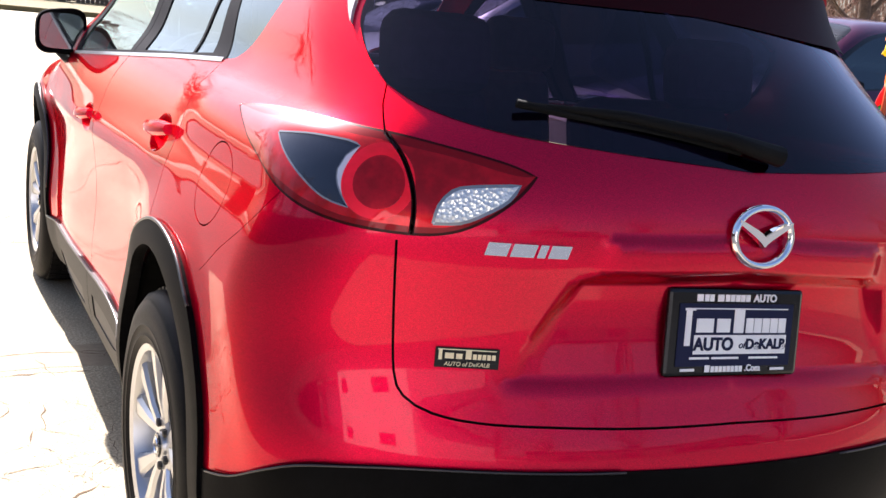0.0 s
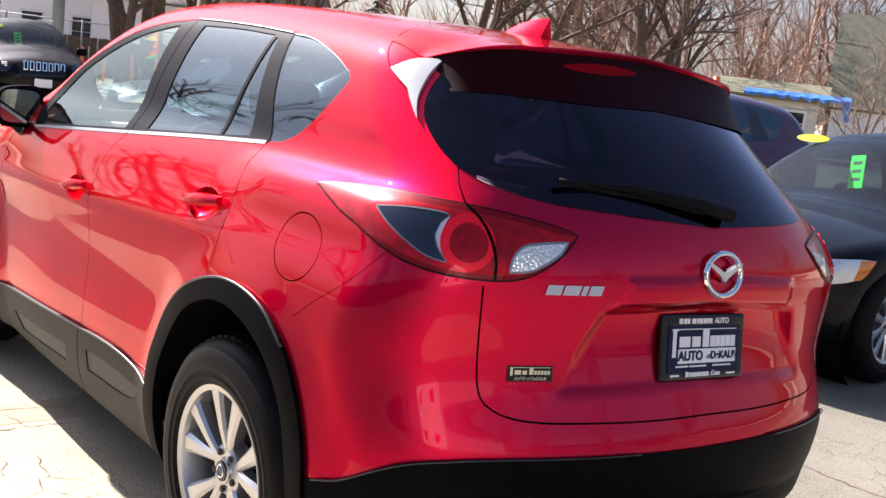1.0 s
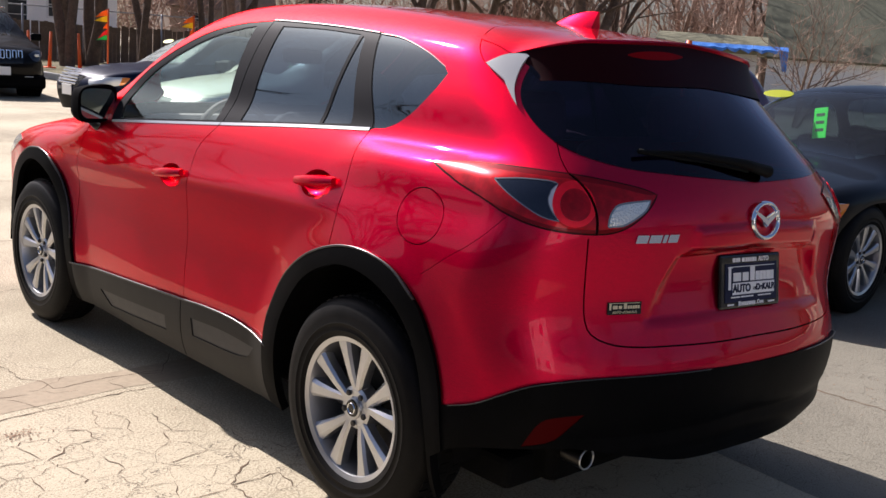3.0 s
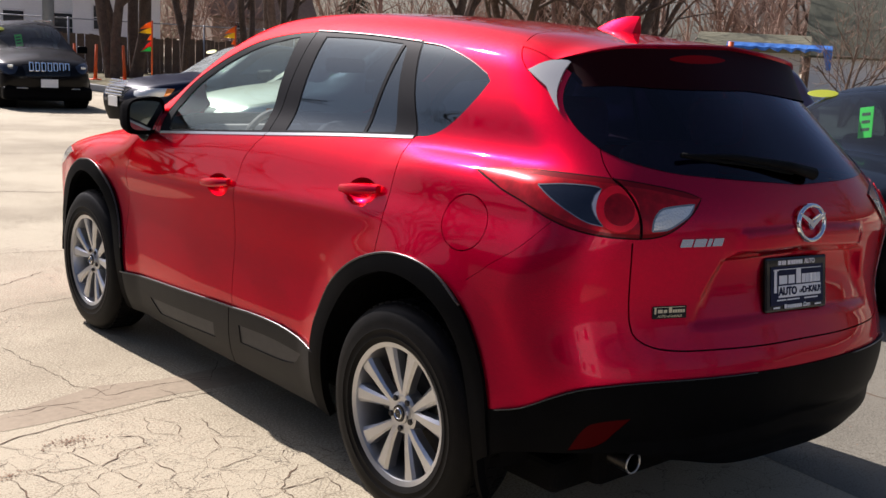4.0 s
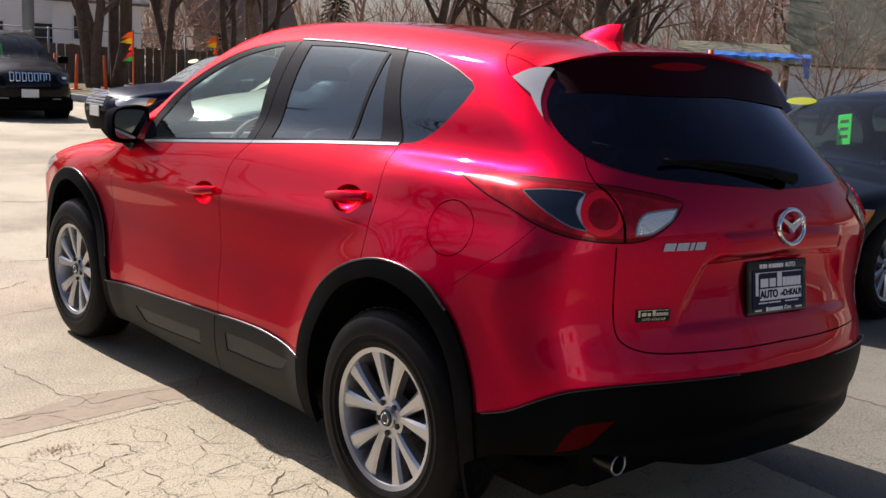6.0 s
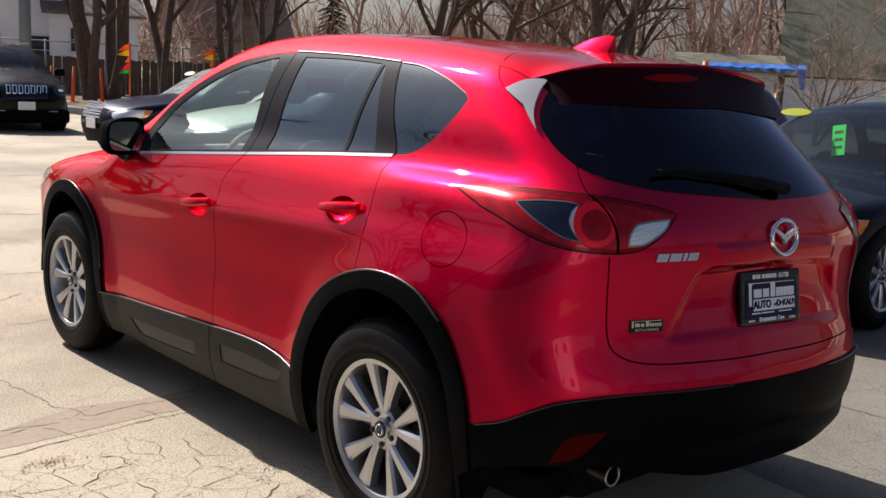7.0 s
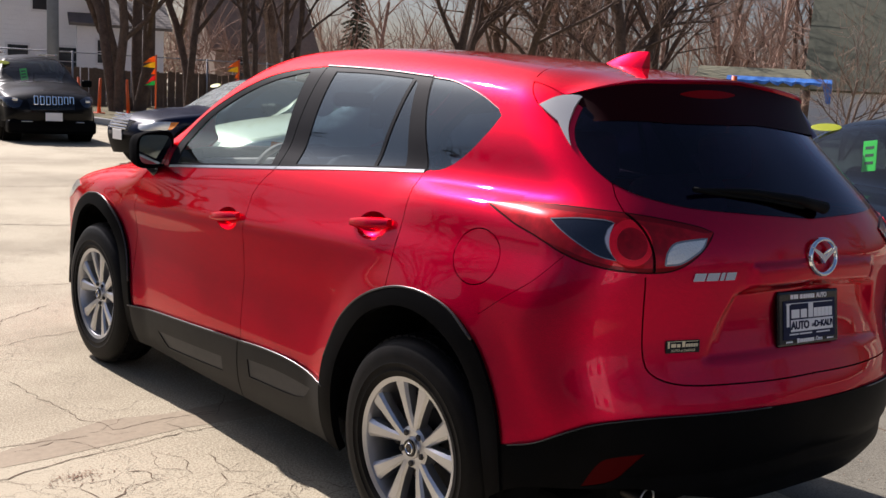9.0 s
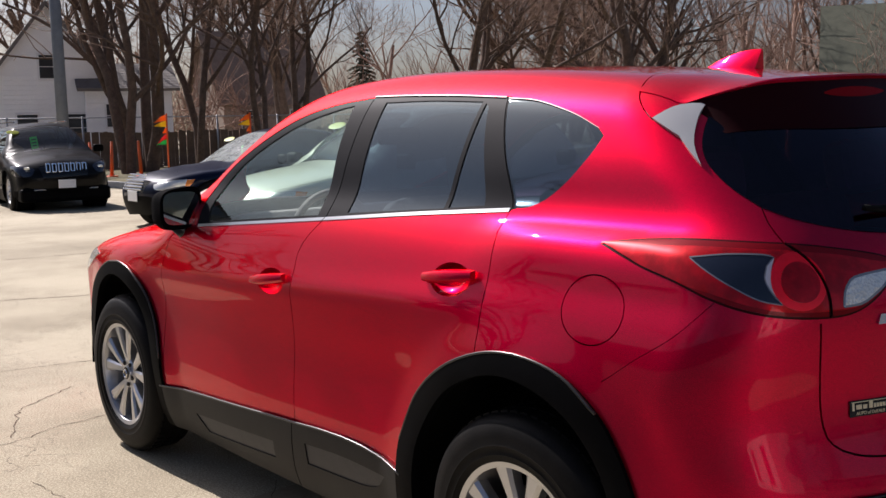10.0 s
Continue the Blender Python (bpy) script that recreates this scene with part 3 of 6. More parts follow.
door_f = curve(dlo_top, [(1.04, 1.764), (1.045, 1.16)], DOOR_CUT, SILL_TOP[3::-1], [SILL_TOP[0], (2.19, .385)], DOOR_NOSE[::-1])
door_r = curve(rear_top, [(.361, 1.726), (.27, 1.45), (.188, 1.232)], DOOR_REAR, [(.172, .86), (.30, .80), (.44, .69), (.522, .54), (.535, .435)], SILL_TOP[:2:-1], DOOR_CUT[::-1], [(1.045, 1.16), (1.04, 1.764)])
screen = curve([(1.53, MID), (1.50, 1.95), (1.545, 1.80), (1.72, 1.66), (1.93, 1.48), (2.08, 1.30)], [(2.08, 1.30), (2.22, 1.55), (2.28, 1.90), (2.32, MID)], [(2.32, MID), (1.53, MID)])
headlamp = curve([(2.97, .895), (3.10, .925), (3.35, .88), (3.60, .80)], [(3.60, .80), (3.50, .75), (3.2, .80), (2.97, .895)])
hood = curve([(2.36, MID), (2.33, 1.90), (2.20, 1.45), (2.25, 1.20), (2.55, 1.12), (3.0, 1.06)], [(3.0, 1.06), (3.05, DOME)], [(3.05, DOME), (3.05, MID)], [(3.05, MID), (2.36, MID)])
grille = curve([(3.95, .80), (NOSE, .82)], [(NOSE, .82), (NOSE, .48)], [(NOSE, .48), (4.0, .50)], [(4.0, .50), (3.95, .80)])
rim = curve([(TAIL, .33)] and LOW[::-1], [(-.38, .34), (-.38, .20)], [(-.38, .20), (2.75, .20)], [(2.75, .20), (3.02, .32)], [(3.02, .32), (NOSE, .32)], [(NOSE, .32), (NOSE, DOME)], [(NOSE, DOME), (3.05, DOME)], [(3.05, DOME), (3.05, MID)],
            [(3.05, MID), (-.30, MID)], [(-.30, MID), (-.30, DOME)], [(-.30, DOME), (TAIL, DOME)], [(TAIL, DOME), (TAIL, .33)])
CUPS = [((.326, 1.036), (.086, .046)), ((1.272, .934), (.086, .046))]
cuts = [
    ("cup_r", ellipse(*CUPS[0], 28)), ("cup_f", ellipse(*CUPS[1], 28)),
    (None, seam(curve(DOOR_CUT))), (None, seam(curve(DOOR_REAR))), (None, seam(curve(DOOR_NOSE))),
    (None, seam(curve([(1.042, 1.755), (1.045, 1.16)]), .0025)), (None, seam(curve([(.355, 1.722), (.265, 1.45), (.185, 1.235)]), .002)),
    (None, seam(curve([(1.156, .452), (1.20, .20)]), .003)), (None, seam(curve(GATE_LOW), .0023)), (None, seam(curve(GATE_SIDE), .0022)), (None, seam(curve(SPLIT, gap=.012), .0022)),
    (None, seam(np.vstack([fuel, fuel[:1]]), .0017)), (None, seam(curve([(-.10, 1.99), (-.09, 1.88), (-.128, 1.732), (-.173, 1.656), (-.215, 1.616)]), .002)),
    (None, seam(curve([(-.10, 1.99), (-.10, MID)]), .002)),
    (None, seam(curve([(-.27, .86), (-.362, .923), (-.4675, .990), (-.56, 1.073)]), .0008)),
    (None, arch_in), (None, ahead(arch_in)), ("arch_trim", arch_out), ("front_arch_trim", ahead(arch_out)),
    ("lamp_gasket", seam(np.vstack([lamp, lamp[:1]]), .0026)), ("lamp_divider", seam(curve(SPLIT, gap=.012), .0045)), ("smoke_border", seam(np.vstack([smoke, smoke[:1]]), .0014)), ("white_border", seam(np.vstack([white, white[:1]]), .0025)), ("ring_edge", seam(np.vstack([ring, ring[:1]]), .0022)), ("tail_smoke", smoke), ("tail_crescent", crescent), ("ring_core", ellipse((-.744, 1.115), (.043, .040), 30)), ("tail_ring", ring), ("reverse_lens", white), ("tail_top", curve(LAMP_TOP[:4], [(-.735, 1.193), (-.74, 1.180)], [(-.74, 1.180), (-.52, 1.185), (-.36, 1.178), (-.200, 1.176)], gap=.012)), ("inner_top", curve(LAMP_TOP[3:], [(-1.012, 1.147), (-.975, 1.146), (-.87, 1.165), (-.735, 1.179)], [(-.735, 1.179), (-.735, 1.193)], gap=.012)), ("tail_low", curve(LAMP_LOW[4:9], [(-.46, 1.11), (-.55, 1.092), (-.62, 1.073), (-.70, 1.058), (-.805, 1.054)], [(-.805, 1.054), (-.805, 1.042)], gap=.012)), ("inner_low", curve(LAMP_LOW[:5], [(-.805, 1.042), (-.805, 1.054)], [(-.805, 1.054), (-.87, 1.060), (-.925, 1.086), (-.98, 1.124), (-1.012, 1.147)], gap=.012)), ("tail_outer", lamp_out), ("tail_inner", lamp_in),
    ("fuel_flap", fuel), ("tailgate", curve([(TAIL, .99), (-1.122, .99)], [(-1.122, .99), (-1.150, 1.055)], [(-1.150, 1.055), (TAIL, 1.055)], [(TAIL, 1.055), (TAIL, .99)], gap=.012)), ("tailgate", curve([(TAIL, .790), (-1.00, .790)], [(-1.00, .790), (-1.122, .978)], [(-1.122, .978), (TAIL, .978)], [(TAIL, .978), (TAIL, .790)], gap=.012)), ("belt_trim", belt_trim), ("drip_trim", drip_trim), ("quarter_trim", quarter_trim),
    ("front_window", window_f), ("rear_window", window_r), ("vent_window", window_r2), ("quarter_window", window_q),
    ("front_frame", frame_f), ("rear_frame", frame_r), ("quarter_frame", curve([(.375, 1.735), (.28, 1.45), (.20, 1.225)], [(.20, 1.225), (.165, 1.236)], [(.165, 1.236), (.25, 1.45), (.338, 1.730)], [(.338, 1.730), (.375, 1.735)])), ("corner_trim", corner), ("rear_glass", rear_glass), ("reflector", reflector),
    ("sill_inlay_f", curve([(1.94, .318), (1.62, .334), (1.305, .350)], [(1.305, .350), (1.315, .285)], [(1.315, .285), (1.86, .255)], [(1.86, .255), (1.94, .318)])), ("sill_inlay_r", curve([(1.085, .392), (.85, .402), (.62, .394)], [(.62, .394), (.72, .335), (1.085, .318)], [(1.085, .318), (1.085, .392)])), ("front_sill", sill_f), ("rear_sill", sill_r), ("front_door", door_f), ("rear_door", door_r), ("tailgate", gate),
    ("bumper_cladding", curve(BUMP, [(TAIL, .63), (TAIL, .33)], LOW[::-1], [(-.38, .34), (-.35, .492)])),
    ("bumper_cladding", curve([(-.56, .18), (-.56, .44)], [(-.56, .44), (-.36, .50)], [(-.36, .50), (-.34, .18)], [(-.34, .18), (-.56, .18)])), ("front_sill", curve([(.40, .18), (.40, .37)], [(.40, .37), (2.62, .37)], [(2.62, .37), (2.62, .18)], [(2.62, .18), (.40, .18)])),
    ("windscreen", screen), ("headlamp", headlamp), ("hood", hood), ("grille", grille),
]
cut = panels(red, rim, cuts, .022)
panel("body_shell", cut["rest"], RED, hero, both=True)
for name, mat, lift, depth in (("tailgate", RED, 0, .016), ("hood", RED, 0, .012), ("bumper_cladding", CLADDING, .006, .02), ("windscreen", SCREEN_PANE, -.004, 0), ("rear_glass", REAR_PANE, .002, 0), ("grille", GLOSS_BLACK, -.01, .0)):
    ob = panel(name, cut[name], mat, hero, lift, depth, both=True)
    if mat is SCREEN_PANE:
        ob.visible_shadow = False
for side in (1, -1):
    def put(name, mat, lift=0.0, depth=.014, parent=hero, label=""):
        ob = panel(name.split("/")[0], cut[name.split("/")[-1]], mat, parent, lift, depth, mirror=side, label=label)
        if mat is CLEAR_PANE:
            ob.visible_shadow = False
        return ob
    front_door = put("front_door", RED)
    put("window_frame/front_frame", FRAME_TRIM, -.002, .01, front_door)
    put("window/front_window", CLEAR_PANE, -.005, 0, front_door)
    rear_door = put("rear_door", RED)
    put("window_frame/rear_frame", FRAME_TRIM, -.002, .01, rear_door)
    put("window/rear_window", TINT_PANE, -.005, 0, rear_door)
    put("vent_window", TINT_PANE, -.005, 0, rear_door)
    put("quarter_window", TINT_PANE, -.003, 0)
    put("quarter_frame", FRAME_TRIM, -.002, .01)
    put("belt_trim", SILVER_TRIM, .003, .008)
    put("drip_trim", DRIP_TRIM, .002, .008)
    put("drip_trim/quarter_trim", DRIP_TRIM, .001, .006)
    put("corner_trim", CORNER_SHEEN, .010, .02)
    put("fuel_flap", RED, 0, .01)
    put("wheel_arch_trim/arch_trim", CLADDING, .013, .03)
    put("wheel_arch_trim/front_arch_trim", CLADDING, .013, .03)
    put("sill_cladding/front_sill", SILL_BLACK, .014, .03)
    put("sill_cladding/rear_sill", SILL_BLACK, .014, .03)
    for name, line in (("arch_edge", ARCH_OUT[2:-5]), ("arch_edge", ahead(ARCH_OUT[2:-2])), ("sill_edge", SILL_TOP), ("bumper_edge", BUMP[1:-1])):
        q = curve(line)
        p = red.skin(q[:, 0], q[:, 1])
        p = p + red.normal(p) * .011
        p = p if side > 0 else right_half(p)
        tubed(name, p, .0042 if name != "bumper_edge" else .002, EDGE_BLACK, hero, 6)
    put("sill_inlay/sill_inlay_f", SILL_GREY, .010, .02)
    put("sill_inlay/sill_inlay_r", SILL_GREY, .010, .02)
    put("rear_reflector/reflector", REFLECTOR, .004, .02)
    put("lamp_gasket", LAMP_DEEP, .001, .01)
    tail = put("tail_lamp/tail_outer", LAMP_RED, .004, .02)
    put("smoked_section/tail_smoke", LAMP_SMOKE, .003, .01, tail)
    put("light_guide/tail_crescent", LAMP_GUIDE, .005, .004, tail)
    put("round_lamp/tail_ring", LAMP_BRIGHT, .006, .01, tail)
    put("lamp_core/ring_core", LAMP_RED, .009, .006, tail)
    put("ring_edge", LAMP_BRIGHT, .006, .004, tail)
    put("smoke_border", LAMP_LINE, .004, .004, tail)
    put("lamp_edge/tail_low", LAMP_RIM, .004, .004, tail)
    put("lamp_edge/tail_top", LAMP_RIM, .004, .004, tail)
    put("lamp_edge/lamp_divider", LAMP_EDGE, .003, .004, tail)
    gate_lamp = put("tailgate_lamp/tail_inner", LAMP_RED, .004, .02)
    put("reverse_lens", LAMP_WHITE, .005, .01, gate_lamp)
    put("reverse_border/white_border", LAMP_LINE, .005, .004, gate_lamp)
    put("lamp_edge/inner_top", LAMP_RIM, .004, .004, gate_lamp)
    put("lamp_edge/inner_low", LAMP_RIM, .004, .004, gate_lamp)
    put("headlamp", LAMP_WHITE, .003, .02)
for y, track in ((.012, .785), (2.63, .750)):
    for side in (-1, 1):
        wheel(hero, (side * track, y, .36), side=side)
        # liner inside the wheel arch
        bm = bmesh.new()
        for k in range(25):
            a = math.pi * k / 24
            for x in (.50, track + (.055 if y < 1 else .05)):
                bm.verts.new((side * x, y + .035 + .475 * math.cos(a), .32 + .515 * math.sin(a)))
        bm.verts.ensure_lookup_table()
        for k in range(24):
            bm.faces.new([bm.verts[i] for i in (2 * k, 2 * k + 1, 2 * k + 3, 2 * k + 2)])
        bm.faces.new([bm.verts[2 * k] for k in range(25)])
        part("wheel_liner", bm, UNDERSEAL, hero)
# dark backing added behind the tailgate seam so no light shows through
q = curve(GATE_LOW, [(-.783, 1.03), (-.80, 1.06)])
p = red.skin(q[:, 0], q[:, 1])
p = p - red.normal(p) * .024
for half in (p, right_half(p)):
    tubed("seam_backing", half, .012, LINING, hero, 8)
part("underbody", boxed((1.46, 3.85, .10), (0, 1.38, .30), bevel=.02), UNDERSEAL, hero)
part("rear_underbody", boxed((1.30, .36, .14), (.03, -.44, .34), bevel=.03), UNDERSEAL, hero)


def lofted(name, rows, mat, parent, label="", closed=False, smooth=True):
    """A skin through rows of places, all of one length."""
    n = len(rows[0])
    faces = []
    for i in range(len(rows) - 1):
        for k in range(n if closed else n - 1):
            q = (k + 1) % n
            faces.append((i * n + k, i * n + q, (i + 1) * n + q, (i + 1) * n + k))
    bm = bmesh.new()
    vs = [bm.verts.new(p) for r in rows for p in r]
    for f in faces:
        bm.faces.new([vs[i] for i in f])
    if closed:
        bm.faces.new(vs[:n])
        bm.faces.new(vs[-n:])
    bmesh.ops.remove_doubles(bm, verts=bm.verts[:], dist=1e-5)
    bmesh.ops.recalc_face_normals(bm, faces=bm.faces[:])
    return part(name, bm, mat, parent, label, smooth, 40)


# roof spoiler over the rear window
def skin_height(x, y):
    lo, hi = 1.2, 1.8
    for _ in range(30):
        m = (lo + hi) / 2
        lo, hi = (m, hi) if red_solid(np.float64(x), np.float64(y), np.float64(m)) < 0 else (lo, m)
    return lo


def skin_back(x, z):
    lo, hi = 0.0, -1.2
    for _ in range(30):
        m = (lo + hi) / 2
        lo, hi = (m, hi) if red_solid(np.float64(x), np.float64(m), np.float64(z)) < 0 else (lo, m)
    return lo


LIP = spline([-.70, -.57, -.45, -.30, -.20], [1.557, 1.566, 1.577, 1.588, 1.598])


# the spoiler's red underside, with its shade put into the colour
SHADE_RED = material("shaded_red_underside", (.016, .0004, .0014), .5, 0, 0, .06)


def spoiler():
    rows, under = [], []
    for u in np.sin(np.linspace(-math.pi / 2, math.pi / 2, 81)):
        x = .560 * u
        a = abs(u)
        base = skin_height(x, -.20)
        drop = float(LIP(-.20)) - base
        flush = skin_back(x, float(LIP(-.45)) - drop)
        back = flush - .150 * (1 - a ** 9)
        line = []
        for t in np.linspace(0, 1, 9):
            y = -.12 + (back + .12) * t
            z = skin_height(x, y) if y > -.20 else max(float(LIP(y)) - drop, 0) * (1 - a ** 4) + skin_height(x, max(y, flush)) * a ** 4
            line.append((x, y, z + .0025))
        ex, ey, ez = line[-1]
        thick = .011 * (1 - a ** 6) + .002
        foot = 1.440 - drop * .5 + .03 * a ** 4
        fy = skin_back(x, foot) - .006
        line += [(x, ey - .004 * (1 - a), ez - thick * .4), (x, ey + .004, ez - thick)]
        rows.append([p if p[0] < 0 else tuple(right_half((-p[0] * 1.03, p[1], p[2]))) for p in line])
        low = []
        for t in np.linspace(0, 1, 6):
            y = (ey + .004) * (1 - t) + fy * t + .012 * math.sin(math.pi * t) * (1 - a ** 4)
            z = (ez - thick) * (1 - t) + foot * t + .012 * math.sin(math.pi * t) * (1 - a ** 4)
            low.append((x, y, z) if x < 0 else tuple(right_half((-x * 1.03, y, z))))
        under.append(low)
    ob = lofted("roof_spoiler", rows, RED, hero)
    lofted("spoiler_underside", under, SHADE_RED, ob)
    strip = [[(p[0], p[1] - .003, p[2] - .004) for p in (np.array(r[1]) * (1 - q) + np.array(r[2]) * q for q in (.5 - w, .5 + w))] for r, w in zip(under[26:39], (.10, .30, .44, .54, .60, .63, .64, .63, .60, .54, .44, .30, .10))]
    lofted("brake_lamp", strip, material("brake_lamp_lens", (.20, .001, .003), .5, 0, 0, .04), ob)


spoiler()


# shark fin
bm = bmesh.new()
rows = []
for t in np.linspace(0, 1, 13):
    y = .07 - .18 * t
    h = .004 + .056 * (1 - (1 - t) ** 1.7)
    w = .030 * math.sin(math.pi * min(.12 + t * .62, 1)) + .004
    base = float(ROOF(y)) - .012
    rows.append([(w * a, y - .012 * q, base + (h + .012) * q) for a, q in ((-1, 0), (-.75, .35), (-.35, .75), (-.12, .97), (.12, .97), (.35, .75), (.75, .35), (1, 0))])
lofted("antenna_fin", rows, RED, hero, closed=True)

# rear wiper on the glass
a, b = Vector((-.44, -.685, 1.262)), Vector((.05, -.792, 1.205))
wiper = tubed("wiper_arm", [a, a.lerp(b, .35) + Vector((0, -.018, .014)), a.lerp(b, .75) + Vector((0, -.024, .012)), b + Vector((0, -.01, 0))], [.003, .010, .014, .020], LINING, hero, 10)
tubed("wiper_blade", [a + Vector((-.02, 0, .0)), a.lerp(b, .5) + Vector((0, -.006, -.004)), a.lerp(b, .85) + Vector((0, 0, -.006))], .008, LINING, wiper, 6)


# door mirrors
def mirror(side):
    m = new("door_mirror")
    m.parent = hero
    rows = []
    for y, k in ((2.115, .25), (2.10, .60), (2.06, .88), (2.00, 1.0), (1.955, 1.0)):
        ring_ = []
        for q in range(28):
            c, s = math.cos(2 * math.pi * q / 28), math.sin(2 * math.pi * q / 28)
            e = .55
            x = .090 * k * math.copysign(abs(c) ** e, c)
            z = .082 * k * math.copysign(abs(s) ** e, s) + .012 * x / .1
            ring_.append((side * (.846 - x), y, 1.155 + z))
        rows.append(ring_)
    lofted("mirror_housing", rows, MIRROR_BLACK, m, closed=True)
    face = [(side * (.846 - .078 * c), 1.952, 1.155 + .066 * s) for c, s in ((math.copysign(abs(math.cos(t)) ** .5, math.cos(t)), math.copysign(abs(math.sin(t)) ** .5, math.sin(t))) for t in np.linspace(0, 2 * math.pi, 32, endpoint=False))]
    link("mirror_glass", face, [tuple(range(32)) if side > 0 else tuple(range(32))[::-1]], MIRROR, m, smooth=False)
    tubed("mirror_foot", [(side * .83, 2.03, 1.085), (side * .80, 2.035, 1.05), (side * .765, 2.04, 1.02)], [.035, .030, .045], GLOSS_BLACK, m, 12)


MIRROR_BLACK = material("black_mirror_shell", (.003, .003, .0035), .8, 0, 0, .012)
MIRROR = material("mirror_glass", (.16, .18, .20), .02, 1)
mirror(-1)
mirror(1)


# door handles with their hollows
def handle(side, y0, z0, y1, z1):
    n = 9
    rows = []
    for t in np.linspace(0, 1, n):
        y, z = y0 + (y1 - y0) * t, z0 + (z1 - z0) * t
        p = red.skin(y, z)
        out = .008 + .030 * math.sin(math.pi * (.10 + .80 * t)) ** .5
        h = .013 + .006 * math.sin(math.pi * t)
        rows.append([(side * -(p[0] - out * a), y, z + h * b) for a, b in ((.15, -.9), (.7, -1), (1, -.5), (1.02, .3), (.8, .9), (.2, 1))])
    h = lofted("door_handle", rows, RED, hero, closed=True)
    return h


for side in (-1, 1):
    handle(side, .222, 1.058, .43, 1.035)
    handle(side, 1.17, .957, 1.375, .932)
    for key, (c, r) in zip(("cup_r", "cup_f"), CUPS):
        v, f, n = cut[key]
        q = np.clip(1 - ((v[:, 1] - c[0]) / r[0]) ** 2 - ((v[:, 2] - c[1]) / r[1]) ** 2, 0, 1)
        v = v - n * (.030 * q ** .8)[:, None]
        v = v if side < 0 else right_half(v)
        link("handle_hollow", v, f if side < 0 else f[:, ::-1], RED, hero)

# number plate with its frame and print
plate = new("number_plate")
plate.parent = hero
plate.matrix_basis = pose(0, -.816, .871, 90 - 9, 0, -3) @ pose(0, 0, 0, 0, 0, -2)
part("plate_frame", boxed((.322, .166, .012), (0, 0, 0), bevel=.008), GLOSS_BLACK, plate)
PLATE_NAVY = material("navy_plate_print", (.006, .009, .040), .5, 0, 0, .2)
PLATE_WHITE = material("white_plate_print", (.8, .8, .8), .4, 0, .2)
part("plate", boxed((.272, .118, .004), (0, -.004, .006)), PLATE_NAVY, plate)


def letters(text, size, at, mat, parent, name="lettering", bold=.0, shear=0.0, depth=.0008):
    c = bpy.data.curves.new(name, "FONT")
    c.body, c.size, c.extrude, c.offset, c.shear = text, size, depth, bold, shear
    c.align_x, c.align_y = "CENTER", "CENTER"
    tmp = bpy.data.objects.new(name, c)
    me = bpy.data.meshes.new_from_object(tmp)
    bpy.data.objects.remove(tmp)
    me.materials.clear()
    me.materials.append(mat)
    ob = new(name, me)
    ob.parent = parent
    ob.matrix_basis = pose(*at)
    return ob


def bars(parent, mat, rows, z, name="print_bar"):
    for x0, x1, y, h in rows:
        part(name, boxed((x1 - x0, h, .0012), ((x0 + x1) / 2, y, z)), mat, parent)


def word(parent, mat, x0, x1, y, high, tall, count, z, lean=.0):
    """A word that is left unlettered: one tall bar and a row of lower ones."""
    pitch = (x1 - x0) / (count + .4)
    bars(parent, mat, [(x0, x0 + pitch * 1.2, y + (tall - high) / 2, tall)] + [(x0 + pitch * (k + .4) + .0012, x0 + pitch * (k + 1.4) - .0008, y, high) for k in range(1, count)], z)


word(plate, PLATE_WHITE, -.098, -.058, .0655, .013, .013, 3, .0065)
word(plate, PLATE_WHITE, -.050, .028, .0655, .013, .013, 6, .0065)
letters("AUTO", .020, (.064, .0655, .0072), PLATE_WHITE, plate, bold=.0006)
bars(plate, PLATE_WHITE, [(-.124, .122, .0455, .0022), (-.124, -.100, .0430, .0022), (-.121, -.108, .009, .066)], .0085)
word(plate, PLATE_WHITE, -.096, -.016, .014, .026, .026, 2, .0085)
word(plate, PLATE_WHITE, -.008, .120, .014, .028, .044, 6, .0085)
part("print_panel", boxed((.222, .036, .0012), (.012, -.022, .0085)), PLATE_WHITE, plate)
letters("AUTO", .033, (-.053, -.022, .0098), PLATE_NAVY, plate, bold=.0012)
letters("of", .020, (.014, -.023, .0098), PLATE_NAVY, plate, shear=.3)
letters("DeKALB", .027, (.072, -.022, .0098), PLATE_NAVY, plate, bold=.0010)
bars(plate, PLATE_WHITE, [(-.106, -.060, -.0475, .004), (-.054, .010, -.0475, .004), (.035, .106, -.0475, .004)], .0085)
word(plate, PLATE_WHITE, -.068, .022, -.0685, .011, .013, 9, .0085)
letters(".Com", .017, (.046, -.0675, .0088), PLATE_WHITE, plate, bold=.0006)
bars(plate, PLATE_WHITE, [(-.125, -.092, -.0695, .005), (.090, .125, -.0695, .005)], .0085)

# dealer's sticker
sticker = new("dealer_sticker")
sticker.parent = hero
p = red.skin(-.922, .831)
sticker.matrix_basis = look(tuple(p), tuple(p + red.normal(p[None])[0] * -1))
part("backing", boxed((.112, .036, .0016), (0, 0, .0018), bevel=.0005), GLOSS_BLACK, sticker)
GOLD = material("pale_gold_print", (.75, .66, .45), .35, .4)
bars(sticker, GOLD, [(-.052, .050, .0145, .0016), (-.050, -.044, .005, .018)], .003)
word(sticker, GOLD, -.039, -.008, .003, .009, .010, 2, .003)
word(sticker, GOLD, -.003, .050, .003, .009, .015, 6, .003)
letters("AUTO of DeKALB", .0102, (0, -.011, .0032), GOLD, sticker, shear=.2)

